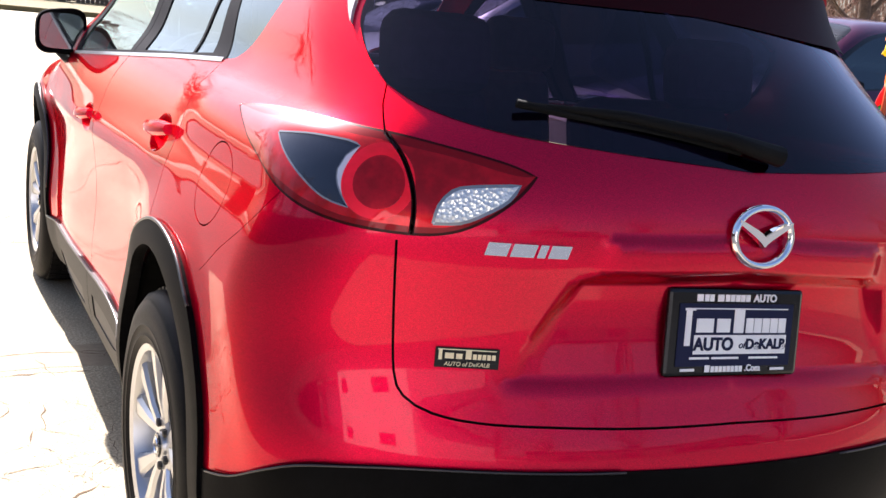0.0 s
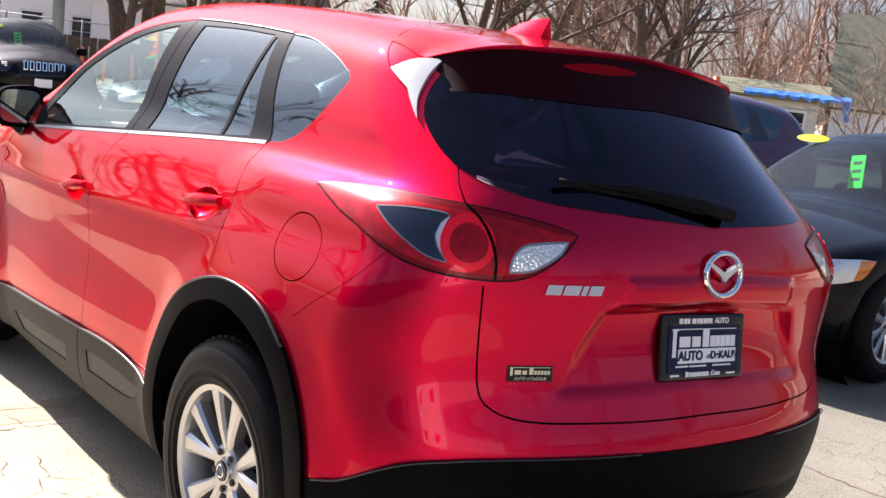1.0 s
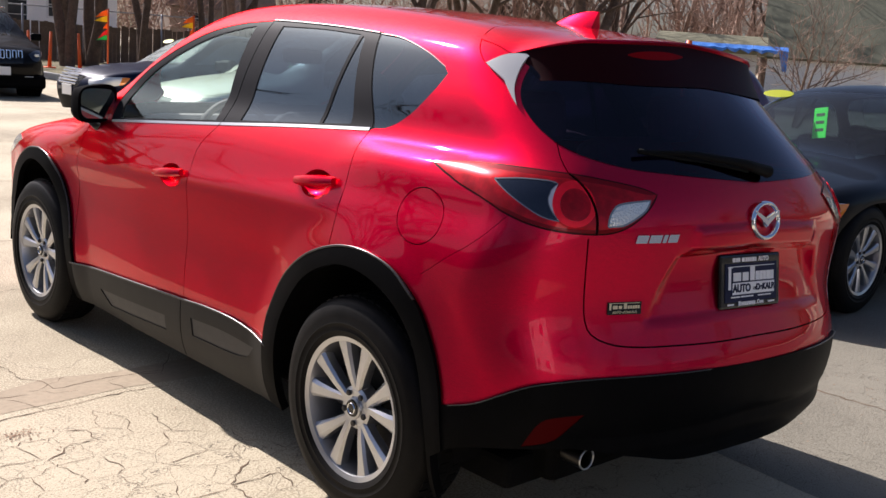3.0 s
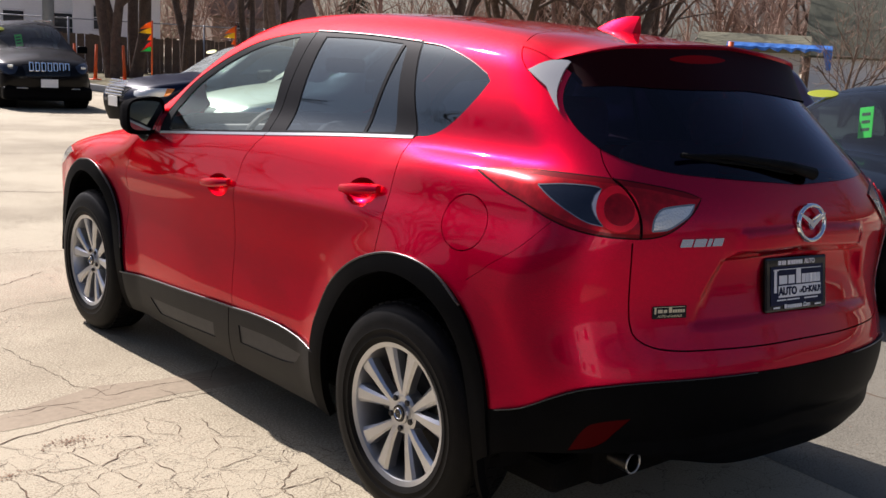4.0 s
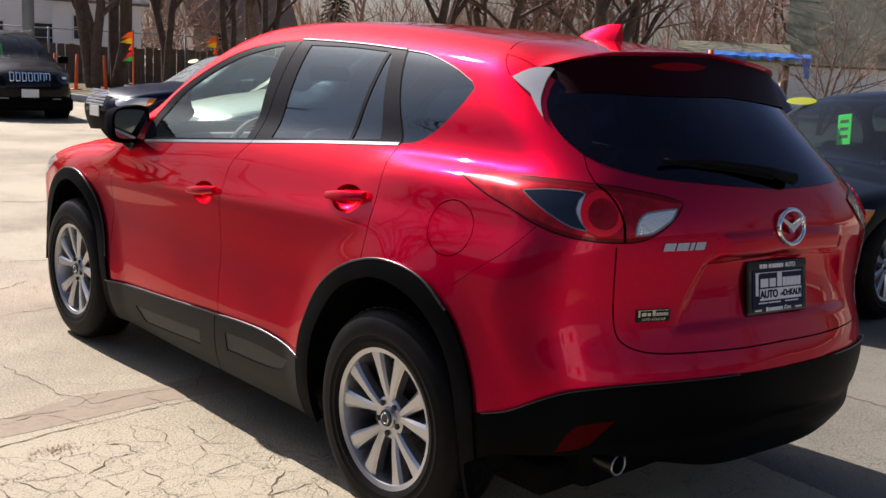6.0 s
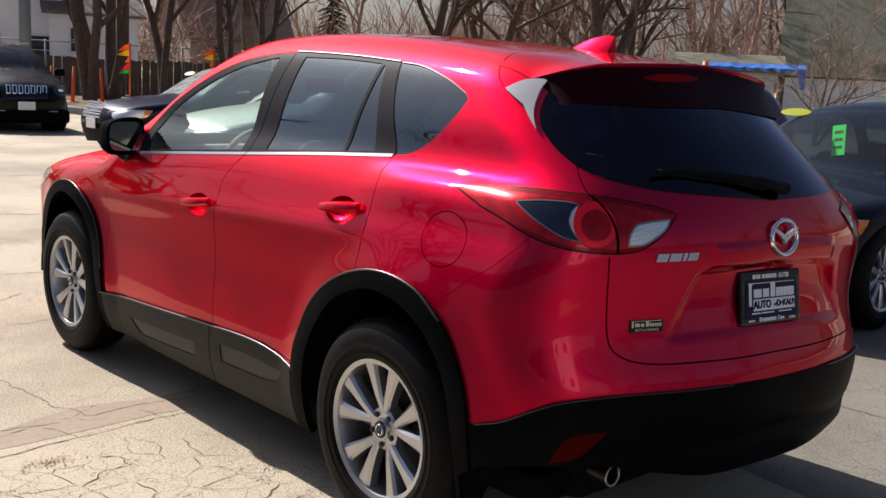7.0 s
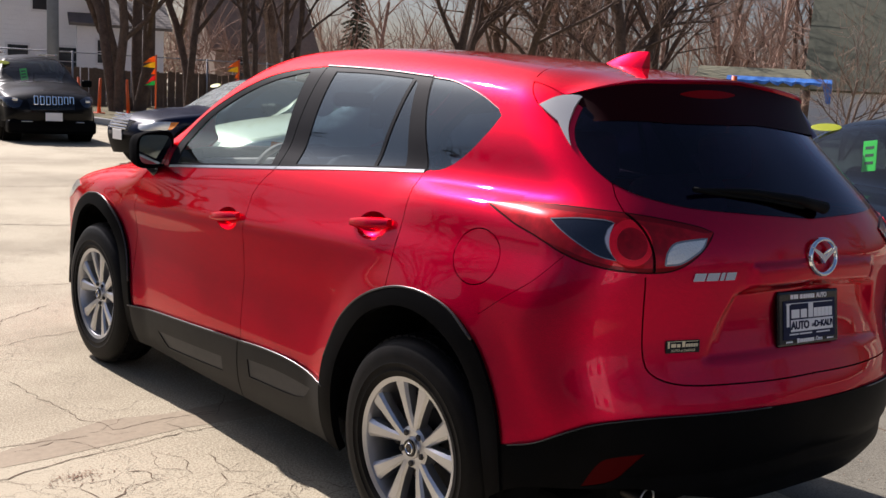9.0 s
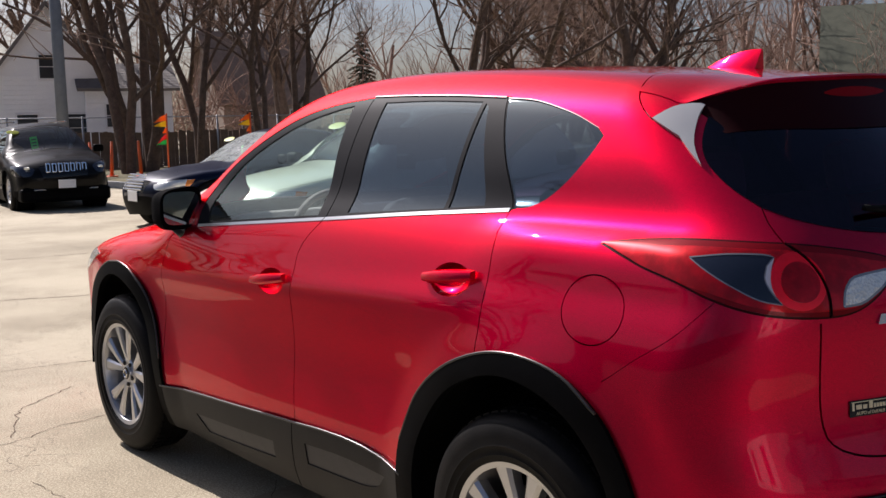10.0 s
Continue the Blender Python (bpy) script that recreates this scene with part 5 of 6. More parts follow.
def parked(name, label, m, mat, cutting=None, shape=None, cards=True, card_side=1, wheel_mat=None, plates=True, screen_at=1.75, lamp_mat=None, screen_mat=None):
    car = thing(name, label, "car", m)
    cutting, shape = cutting or other_cut, shape or other
    mats = dict(rest=mat, arch_trim=CLADDING, front_arch=CLADDING, side_window=TINT_PANE, rear_window=TINT_PANE, windscreen=screen_mat or SCREEN_PANE, window_frame=GLOSS_BLACK, headlamp=lamp_mat or LAMP_WHITE, indicator=lamp_mat or AMBER, grille=GLOSS_BLACK, lower_trim=CLADDING, sill_trim=CLADDING, rear_trim=CLADDING)
    names = dict(rest="body_shell", arch_trim="wheel_arch_trim", front_arch="wheel_arch_trim", lower_trim="bumper_trim", rear_trim="bumper_trim")
    for k, piece in cutting.items():
        both = k in ("rest", "windscreen", "rear_window", "grille", "lower_trim")
        for side in ((1,) if both else (1, -1)):
            ob = panel(names.get(k, k), piece, mats[k], car, -.006 if k in ("grille",) else 0, .012 if "pane" not in mats[k].name else 0, both=both, mirror=side)
            if k == "windscreen":
                ob.visible_shadow = False
    for y in (0.0, 2.69):
        for side in (-1, 1):
            wheel(car, (side * .775, y, .36), side=side, mat=wheel_mat, twin=False, spokes=10)
            bm = bmesh.new()
            lathe(bm, [(-.16, .43), (.16, .43), (.16, .1)], 24, at=(side * .66, y + .035, .36))
            part("wheel_liner", bm, UNDERSEAL, car)
    part("underbody", boxed((1.5, 4.1, .12), (0, 1.3, .32), bevel=.02), UNDERSEAL, car)
    part("cabin_floor", boxed((1.45, 3.0, .4), (0, .9, .6), bevel=.05), CABIN_GREY, car)
    part("dashboard", boxed((1.3, .4, .2), (0, 1.95, .98 - (ZC - shape.zc)), bevel=.06), CABIN_GREY, car)
    for x in (-.38, .38):
        part("seat_back", boxed((.5, .16, .75), (x, .85, .95 - (ZC - shape.zc)), (-14, 0, 0), .06), LINING, car)
    for side in (-1, 1):
        part("door_mirror", boxed((.20, .12, .15), (side * .98, 1.98 if shape is other else 1.55, 1.12 if shape is other else .98), (0, 0, 0), .04, 3), CLADDING, car)
    if plates:
        p = shape.skin(NOSE - .001, .52 + ZC - shape.zc)
        part("number_plate", boxed((.31, .012, .155), (0, p[1] + .012, .50), bevel=.004), PLATE_WHITE, car)
    if cards:
        # a price card and a marker stroke inside the windscreen
        def on_screen(y, x, lift=-.02):
            up = np.array((0.0, 0.0, 1.0))
            lo, hi = .6, 1.9
            for _ in range(30):
                mid_ = (lo + hi) / 2
                lo, hi = (mid_, hi) if shape.solid(np.float64(x), np.float64(y), np.float64(mid_)) < 0 else (lo, mid_)
            return np.array((x, y, lo))
        p, q = on_screen(screen_at, .19 * card_side), on_screen(screen_at + .1, .19 * card_side)
        slope = math.degrees(math.atan2(q[2] - p[2], .1))
        card = part("price_card", boxed((.14, .005, .24), bevel=.002), STICKER_G, car)
        card.matrix_basis = pose(p[0], p[1] - .06, p[2] - .22, 6, 9, -18)
        for r in range(3):
            part("card_print", boxed((.085, .002, .022), (0, .0035, .065 - .06 * r)), CARD_INK, card)
        p = on_screen(screen_at - .06, .58 * card_side)
        bm = bmesh.new()
        bmesh.ops.create_uvsphere(bm, u_segments=20, v_segments=8, radius=1, matrix=pose(p[0], p[1], p[2] + .006, slope, 0, 6) @ Matrix.Diagonal((.125, .070, .004, 1)))
        part("windscreen_marker", bm, STICKER_Y, car, smooth=True)
    return car


plum = parked("plum_suv", "dark plum SUV parked in the same row", pose(6.6, 4.0, 0, 0, 0, 90), PLUM_PAINT, cards=False)
cream = parked("cream_suv", "cream white SUV with a green price card", pose(5.25, 6.75, 0, 0, 0, 90), CREAM_PAINT)
jeep = parked("black_suv", "black SUV with a bright seven-slot grille and roof rails", pose(4.68, 20.75, 0, 0, 0, 172), BLACK_PAINT, plates=True, lamp_mat=LAMP_SMOKE)
for k in range(7):
    p = other.skin(NOSE, .80)
    at = ((k - 3.2) * .108, p[1] + .022 - .012 * abs(k - 3) ** 1.5 * .5, .80)
    slot = part("grille_slot", boxed((.086, .03, .18), at, (9, 0, 0), .014), CHROME, jeep)
    part("slot_mesh", boxed((.060, .036, .145), at, (9, 0, 0), .014), LINING, slot)
part("bumper_strip", boxed((1.15, .03, .022), (0, p[1] + .012, .40), bevel=.008), SILVER_TRIM, jeep)
part("lower_bumper", boxed((1.62, .50, .26), (0, p[1] - .22, .30), bevel=.06), CLADDING, jeep)
for side in (-1, 1):
    lamp_ = part("fog_lamp", boxed((.16, .04, .07), (side * .60, p[1] - .10, .56), (0, 0, -side * 18), .02), LAMP_SMOKE, jeep)
    part("lamp_glint", boxed((.10, .03, .05), (side * .66, p[1] - .08, .80), (0, 0, -side * 22), .015), LAMP_WHITE, jeep)
    part("roof_rail", boxed((.035, 1.7, .03), (side * .50, .55, 1.67), bevel=.012), CHROME, jeep)

S_ROOF = spline([-.95, -.7, -.4, -.1, .3, .7, 1.1, 1.4, 1.8, 2.1, 2.35, 2.7, 3.1, 3.4, 3.55], [1.02, 1.06, 1.08, 1.20, 1.38, 1.45, 1.455, 1.40, 1.20, 1.02, .95, .92, .86, .76, .66])
S_SIDE = spline([.15, .25, .4, .6, .75, .85, .92, 1.0, 1.1, 1.2, 1.3, 1.4, 1.5], [.78, .83, .86, .88, .88, .86, .82, .765, .73, .69, .64, .58, .50])
S_REAR = spline([.2, .4, .6, .8, .95, 1.05, 1.3], [-.95, -1.02, -1.04, -1.02, -.99, -.95, -.4])
S_FRONT = spline([.2, .4, .6, .75, .85, .95], [3.45, 3.53, 3.55, 3.52, 3.44, 3.2])
sedan_shape = Shape(other_solid(S_ROOF, S_SIDE, S_REAR, S_FRONT, 0, .30), -.45, 3.05, .95)
s_tail = -.45 - RC * math.pi / 2 - XC
s_rim = curve([(s_tail, .52), (NOSE, .52)], [(NOSE, .52), (NOSE, DOME)], [(NOSE, DOME), (3.05, DOME)], [(3.05, DOME), (3.05, MID)], [(3.05, MID), (-.45, MID)], [(-.45, MID), (-.45, DOME)], [(-.45, DOME), (s_tail, DOME)], [(s_tail, DOME), (s_tail, .52)])
UPV = np.array([0, .30])
s_side = curve([(1.90, 1.28), (1.75, 1.36), (1.45, 1.60), (1.15, 1.72), (.70, 1.74), (.30, 1.66), (-.02, 1.45), (-.10, 1.31)], [(-.10, 1.31), (1.90, 1.28)])
sedan_cut = panels(sedan_shape, s_rim, [(None, arch_in + UPV - (0, .03)), (None, arch_in + AHEAD + UPV - (0, .03)), ("side_window", s_side),
                   ("windscreen", curve([(1.42, MID), (1.40, 1.9), (1.55, 1.72), (1.85, 1.5), (2.05, 1.36)], [(2.05, 1.36), (2.2, 1.7), (2.24, MID)], [(2.24, MID), (1.42, MID)])),
                   ("rear_window", curve([(.28, MID), (.30, 1.9), (.12, 1.70), (-.15, 1.50)], [(-.15, 1.50), (-.3, 1.8), (-.30, MID)], [(-.30, MID), (.28, MID)])),
                   ("indicator", amber_other + (0, .22)), ("headlamp", lamp_other + (0, .22)), ("grille", curve([(3.80, 1.10), (NOSE, 1.12)], [(NOSE, 1.12), (NOSE, .84)], [(NOSE, .84), (3.9, .86)], [(3.9, .86), (3.80, 1.10)])),
                   ("lower_trim", curve([(3.45, .52), (3.45, .66)], [(3.45, .66), (3.75, .80), (NOSE, .80)], [(NOSE, .80), (NOSE, .52)], [(NOSE, .52), (3.45, .52)])), *[(name, curve([(a, .52), (a, .58)], [(a, .58), (b, .58)], [(b, .58), (b, .52)], [(b, .52), (a, .52)])) for name, a, b in (("rear_trim", s_tail, .05), ("sill_trim", .05, 2.67), ("lower_trim", 2.67, NOSE))]], .06)
parked("black_sedan", "black sedan with a green price card and a yellow windscreen marker", pose(6.30, 1.31, 0, 0, 0, 90), BLACK_PAINT, sedan_cut, sedan_shape, screen_at=1.5)
sedan = parked("navy_sedan", "dark navy sedan with a chrome barred grille", pose(7.05, 12.7, 0, 0, 0, 91), NAVY_PAINT, sedan_cut, sedan_shape, screen_at=1.65, screen_mat=GLARE_PANE)
for k in range(6):
    p = sedan_shape.skin(NOSE, .90 + .042 * k)
    part("grille_bar", boxed((.60 - .02 * abs(k - 2), .025, .024), (0, p[1] + .002, .60 + .042 * k), bevel=.006), CHROME, sedan)

# ---- trees
BARK = worn(material("grey_brown_bark", rough=.95), 5, (.075, .050, .038), (.20, .135, .10), fine=30, relief=1.0, depth=.03)
TWIG = worn(material("bare_twig", rough=.95), 3, (.22, .145, .105), (.42, .29, .22), fine=20, relief=.3)


def grown(height, radius, seed, forks=2, lean=0.0, spread=1.0, levels=5, clear=.28, base=(0, 0, 0)):
    """Verts and faces of a bare tree's wood and of its twigs."""
    rnd = random.Random(seed)
    wood, twigs = ([], []), ([], [])

    def add(store, pts, radii, sides):
        v, f = tube(pts, radii, sides, caps=False)
        k = len(store[0])
        store[0].extend(v)
        store[1].extend(tuple(i + k for i in q) for q in f)

    def grow(p, way, length, r, level):
        n = 5 if level < 2 else 4 if level < 4 else 3
        pts, radii = [p], [r]
        w = way.copy()
        for i in range(n):
            w = (w + Vector((rnd.uniform(-1, 1), rnd.uniform(-1, 1), rnd.uniform(-.5, .8))) * (.16 + .06 * level)).normalized()
            p = p + w * length / n
            pts.append(p)
            radii.append(r * (1 - .42 * (i + 1) / n))
        add(wood if level < 3 else twigs, pts, radii, 9 if level == 0 else 6 if level < 3 else 3)
        if level >= levels:
            return
        kids = 5 if level < 4 else 4
        for k in range(kids):
            lo = clear if level == 0 else .25
            t = lo + (1 - lo) * (k + rnd.random() * .8) / kids
            j = min(int(t * n), n - 1)
            q = pts[j].lerp(pts[j + 1], t * n - j)
            a = Matrix.Rotation(rnd.uniform(0, 2 * math.pi), 3, w) @ w.orthogonal().normalized()
            d = (w * rnd.uniform(.5, 1.0) + a * rnd.uniform(.5, 1.0) * spread + Vector((0, 0, .25))).normalized()
            grow(q, d, length * rnd.uniform(.48, .72), max(radii[j] * rnd.uniform(.42, .62), .006), level + 1)

    for k in range(forks):
        a = rnd.uniform(0, 6.28)
        tilt = (.10 + .12 * k) if forks > 1 else .05
        way = Vector((math.cos(a) * tilt + lean, math.sin(a) * tilt, 1)).normalized()
        off = radius * .7 * (forks > 1)
        grow(Vector(base) + Vector((math.cos(a) * off, math.sin(a) * off, -.1)), way, height * rnd.uniform(.5, .62), radius * rnd.uniform(.8, 1.0), 0)
    return wood, twigs


def tree(at, height, radius, seed, forks=2, lean=0.0, levels=5, label="bare spring tree with grey-brown bark"):
    wood, twigs = grown(height, radius, seed, forks, lean, levels=levels)
    tr = thing("tree", label, "tree", pose(*at))
    link("trunk", *wood, BARK, tr)
    link("crown", *twigs, TWIG, tr)
    return tr


trees = [((10.0, 28.3), 13, .18, 1, 2, -.10), ((11.2, 29.5), 14, .23, 2, 3, .0), ((13.6, 30.5), 14, .16, 3, 2, 0), ((15.8, 29.6), 13, .13, 4, 2, 0), ((17.9, 31.5), 12, .15, 5, 2, .1),
         ((25, 30), 13, .26, 6, 2, 0), ((31, 32), 13, .24, 7, 2, 0), ((37, 30), 14, .34, 8, 3, .05), ((42, 33), 13, .22, 9, 2, 0), ((23, 40), 15, .26, 10, 2, 0), ((41, 40), 15, .26, 11, 2, 0),
         ((45, 42), 15, .26, 12, 2, 0), ((54, 36), 14, .26, 13, 2, 0), ((5, 46), 15, .28, 14, 2, 0), ((48, 27), 12, .22, 15, 2, 0), ((17, 52), 16, .30, 16, 2, 0), ((52, 46), 16, .30, 17, 2, 0), ((-3, 52), 16, .3, 18, 2, 0), ((28, 55), 16, .3, 19, 2, 0), ((58, 50), 16, .3, 20, 2, 0)]
for (x, y), h, r, seed, forks, lean in trees:
    tree((x, y, 0), h, r, seed, forks, lean, 3 if seed < 3 else 5 if seed < 7 else 4)

tree((23.8, 11.9, 0), 4.2, .05, 61, 3, .15, 3, "slim bare tree beside the shed")

def conifer(at, height, seed):
    """A spruce: whorls of drooping boughs set with short needle sprays."""
    r = random.Random(seed)
    t = thing("spruce", "dark green spruce standing among the bare trees", "tree", pose(*at))
    tubed("trunk", [(0, 0, 0), (.03, 0, height * .6), (0, 0, height)], [.16, .09, .015], BARK, t, 8)
    verts, faces = [], []
    for k in range(26):
        z = height * (.12 + .86 * k / 26)
        reach = (height - z) * .30 + .12
        for _ in range(9):
            a = r.uniform(0, 6.28)
            span = reach * r.uniform(.7, 1.1)
            for q in range(10):
                f = (q + 1) / 10
                p = Vector((math.cos(a) * span * f, math.sin(a) * span * f, z - .32 * span * f ** 1.5 + r.uniform(-.05, .05)))
                for side in (-1, 1):
                    d = Vector((math.cos(a + side * .9), math.sin(a + side * .9), -.35)) * r.uniform(.14, .30) * (1.1 - f * .5)
                    w = Vector((0, 0, .05))
                    n = len(verts)
                    verts += [p + w, p - w, p + d]
                    faces.append((n, n + 1, n + 2))
    link("crown", verts, faces, SPRUCE, t, smooth=False)


SPRUCE = worn(material("spruce_needles", rough=.8), 8, (.035, .042, .024), (.085, .088, .052), relief=.3)
conifer((35.2, 51, 0), 7.6, 5)

# the far woods
woods = ([], [])
rnd = random.Random(77)
for k in range(120):
    turn = radians(rnd.uniform(-8, 86))
    if 32 < math.degrees(turn) < 40 and k % 3:             # the sky shows through a gap
        continue
    far = rnd.uniform(52, 95)
    for store in grown(rnd.uniform(9, 15), rnd.uniform(.10, .2), 200 + k, 1, 0, levels=3, clear=.15, base=(math.sin(turn) * far, math.cos(turn) * far, 0)):
        n = len(woods[0])
        woods[0].extend(store[0])
        woods[1].extend(tuple(i + n for i in f) for f in store[1])
FAR_TWIG = worn(material("far_twigs", rough=.95), 1, (.25, .16, .12), (.42, .28, .215), fine=20, relief=.2)
tagged(link("far_woods", *woods, FAR_TWIG), "far belt of bare brown trees behind the houses", "woods", kind="stuff")

# brown brush between the far trees
brush = ([], [])
rnd = random.Random(31)
for k in range(90):
    turn = radians(rnd.uniform(-10, 60))
    far = rnd.uniform(50, 68)
    x, y = math.sin(turn) * far, math.cos(turn) * far
    for q in range(34):
        tip = Vector((x + rnd.gauss(0, 1.8), y + rnd.gauss(0, 1.0), rnd.uniform(1.5, 5.5)))
        foot = Vector((x + rnd.gauss(0, .7), y + rnd.gauss(0, .5), rnd.uniform(0, 2.5)))
        bend = foot.lerp(tip, .5) + Vector((rnd.gauss(0, .35), 0, rnd.uniform(0, .5)))
        v, f = tube([foot, bend, tip], [.030, .022, .010], 3, False)
        n = len(brush[0])
        brush[0].extend(v)
        brush[1].extend(tuple(i + n for i in g) for g in f)
tagged(link("far_brush", *brush, FAR_TWIG), "tangle of bare brown brush under the far trees", "brush", kind="stuff")

# ---- houses, fence, poles
SIDING = worn(material("white_lap_siding", rough=.7), 1.2, (.82, .81, .79), (.90, .89, .87), relief=.1)
ROOFING = worn(material("grey_shingle_roof", rough=.9), 2.5, (.12, .105, .095), (.19, .17, .155), relief=.5, depth=.02)
GREEN_ROOF = worn(material("moss_green_shingle_roof", rough=.9), 2.5, (.075, .078, .052), (.12, .123, .082), relief=.5, depth=.02)
TAN_ROOF = worn(material("tan_shingle_roof", rough=.9), 2.5, (.17, .145, .10), (.24, .21, .15), relief=.5, depth=.02)
OLIVE_ROOF = worn(material("olive_shingle_roof", rough=.9), 2.5, (.12, .115, .07), (.18, .17, .105), relief=.5, depth=.02)
DARK_PANE = material("dark_window", (.02, .025, .03), .08, 0, .8)
BROWN_ROOF = worn(material("brown_shingle_roof", rough=.9), 2.5, (.20, .15, .115), (.30, .23, .175), relief=.5, depth=.02)
BROWN_SIDING = worn(material("brown_lap_siding", rough=.8), 1.5, (.34, .27, .22), (.47, .38, .31), relief=.2)
SHED_WALL = worn(material("grey_white_siding", rough=.8), 1.2, (.56, .53, .49), (.68, .65, .60), relief=.1)
CREAM_WALL = worn(material("cream_siding", rough=.8), 1.2, (.55, .46, .30), (.68, .58, .40), relief=.1)
WHITE_TRIM = material("white_trim", (.75, .74, .72), .5)
FENCE = worn(material("weathered_fence_wood", rough=.9), 2.0, (.10, .066, .045), (.19, .135, .10), relief=.5)
STEEL = worn(material("galvanised_steel", rough=.5, metal=.7), 6, (.30, .31, .33), (.42, .43, .45), relief=.1)


def house(label, m, size, ridge, wall_mat, roof_mat, windows=()):
    """A gabled house: size of its walls, ridge height over the eaves (ridge along local y), windows on its -y and -x faces."""
    h = thing("house", label, "house", m)
    w, d, z = size
    bm = bmesh.new()
    a = [bm.verts.new(p) for p in ((-w / 2, -d / 2, 0), (w / 2, -d / 2, 0), (w / 2, -d / 2, z), (0, -d / 2, z + ridge), (-w / 2, -d / 2, z))]
    b = [bm.verts.new((v.co.x, d / 2, v.co.z)) for v in a]
    bm.faces.new(a)
    bm.faces.new(b[::-1])
    for i in (0, 1, 4):
        j = (i + 1) % 5
        bm.faces.new((a[j], a[i], b[i], b[j]))
    bmesh.ops.recalc_face_normals(bm, faces=bm.faces[:])
    wall = part("wall", bm, wall_mat, h)
    # lapped boards on the two faces that show
    bm = bmesh.new()
    for k in range(int(z / .2)):
        box(bm, (w + .03, .02, .185), (0, -d / 2 - .012, .12 + .2 * k), (4, 0, 0))
        box(bm, (.02, d + .03, .185), (-w / 2 - .012, 0, .12 + .2 * k), (0, 4, 0))
    tagged(part("siding_board", bm, wall_mat, wall), kind="stuff")
    slope = math.hypot(w / 2 + .35, ridge * (w / 2 + .35) / (w / 2))
    ang = math.degrees(math.atan2(ridge, w / 2))
    for s in (-1, 1):
        off = (w / 2 + .35) / 2
        roof = part("roof", boxed((slope, d + .7, .14), (s * off, 0, z + ridge - off * ridge / (w / 2) + .07), (0, s * ang, 0)), roof_mat, h)
        bm = bmesh.new()
        for k in range(int(slope / .28)):
            q = .28 * (k + .5)
            x = s * q * math.cos(radians(ang))
            zz = z + ridge + .148 - q * math.sin(radians(ang))
            box(bm, (.29, d + .72, .012), (x, 0, zz), (0, s * (ang - 1.4), 0))
        tagged(part("shingle_course", bm, roof_mat, roof), kind="stuff")
    for face, u, zc, ww, hh in windows:
        wn_ = new("window")
        wn_.parent = h
        wn_.matrix_basis = pose(u, -d / 2 - .03, zc) if face == "y" else pose(-w / 2 - .03, u, zc, 0, 0, -90)
        part("frame", boxed((ww + .16, .06, hh + .16), (0, -.01, 0), bevel=.01), WHITE_TRIM, wn_)
        for r in (-1, 1):
            part("pane", boxed((ww, .02, hh / 2 - .03), (0, -.045, r * hh / 4)), DARK_PANE, wn_)
    return h


house("white two-storey house with a grey shingle roof", pose(13.7, 46, 0, 0, 0, -14), (4.4, 7, 3.9), 2.9, SIDING, ROOFING, [("y", -1.0, 1.6, .8, 1.2), ("y", 1.0, 1.6, .8, 1.2), ("y", 0, 4.2, .8, 1.0), ("x", -2, 1.9, .8, 1.3)])
house("low white wing with a grey roof", pose(16.3, 43.2, 0, 0, 0, 74), (4.0, 3.6, 3.3), 1.0, SIDING, ROOFING, [("x", .6, 2.1, .75, 1.0)])
house("low cream garage with a tan roof", pose(10.7, 45.5, 0, 0, 0, 80), (3.5, 3.4, 2.5), .9, CREAM_WALL, TAN_ROOF, [("x", .4, 1.5, .8, .8)])
house("faded tan house with a broad brown roof behind bare trees", pose(26.6, 49.5, 0, 0, 0, 82), (5.4, 5.6, 3.0), 3.6, BROWN_SIDING, BROWN_ROOF, [("x", -1.4, 1.8, .8, 1.1), ("x", 1.4, 1.8, .8, 1.1)])
house("white house with a broad moss-green shingle roof", pose(49.6, 18.0, 0, 0, 0, 29.5), (9, 17, 2.4), 4.3, SIDING, GREEN_ROOF, [("x", -4, 1.3, 1.0, 1.1), ("x", 2, 1.3, 1.0, 1.1)])
shed = house("low white shed with an olive roof under a blue tarpaulin", pose(32.94, 20.77, 0, 0, 0, 31), (4, 3.5, 2.15), .5, SHED_WALL, OLIVE_ROOF, [("x", -.9, 1.3, .8, .8), ("x", .7, 1.3, .8, .8)])
TARP = worn(material("blue_tarpaulin", rough=.35), 3, (.02, .10, .42), (.10, .30, .75), relief=.5, depth=.02)
rows = []
for k in range(25):
    u = -1.95 + 3.75 * k / 24
    w = .05 * math.sin(k * 1.9) + .03 * math.sin(k * 4.1)
    rows.append([(-1.95, u, 2.42), (-2.15 + w, u, 2.33 + w), (-2.42 + w, u, 2.27 + w * .4), (-2.45 + w, u, 2.17 + w - (.65 if k < 2 else 0))])
lofted("tarpaulin", rows, TARP, None)
tarp = bpy.data.objects["tarpaulin"]
tarp.matrix_basis = pose(33.4, 20.0, 0, 0, 0, 31)
tagged(tarp, "crumpled blue tarpaulin lying over the shed roof's edge", "tarpaulin")

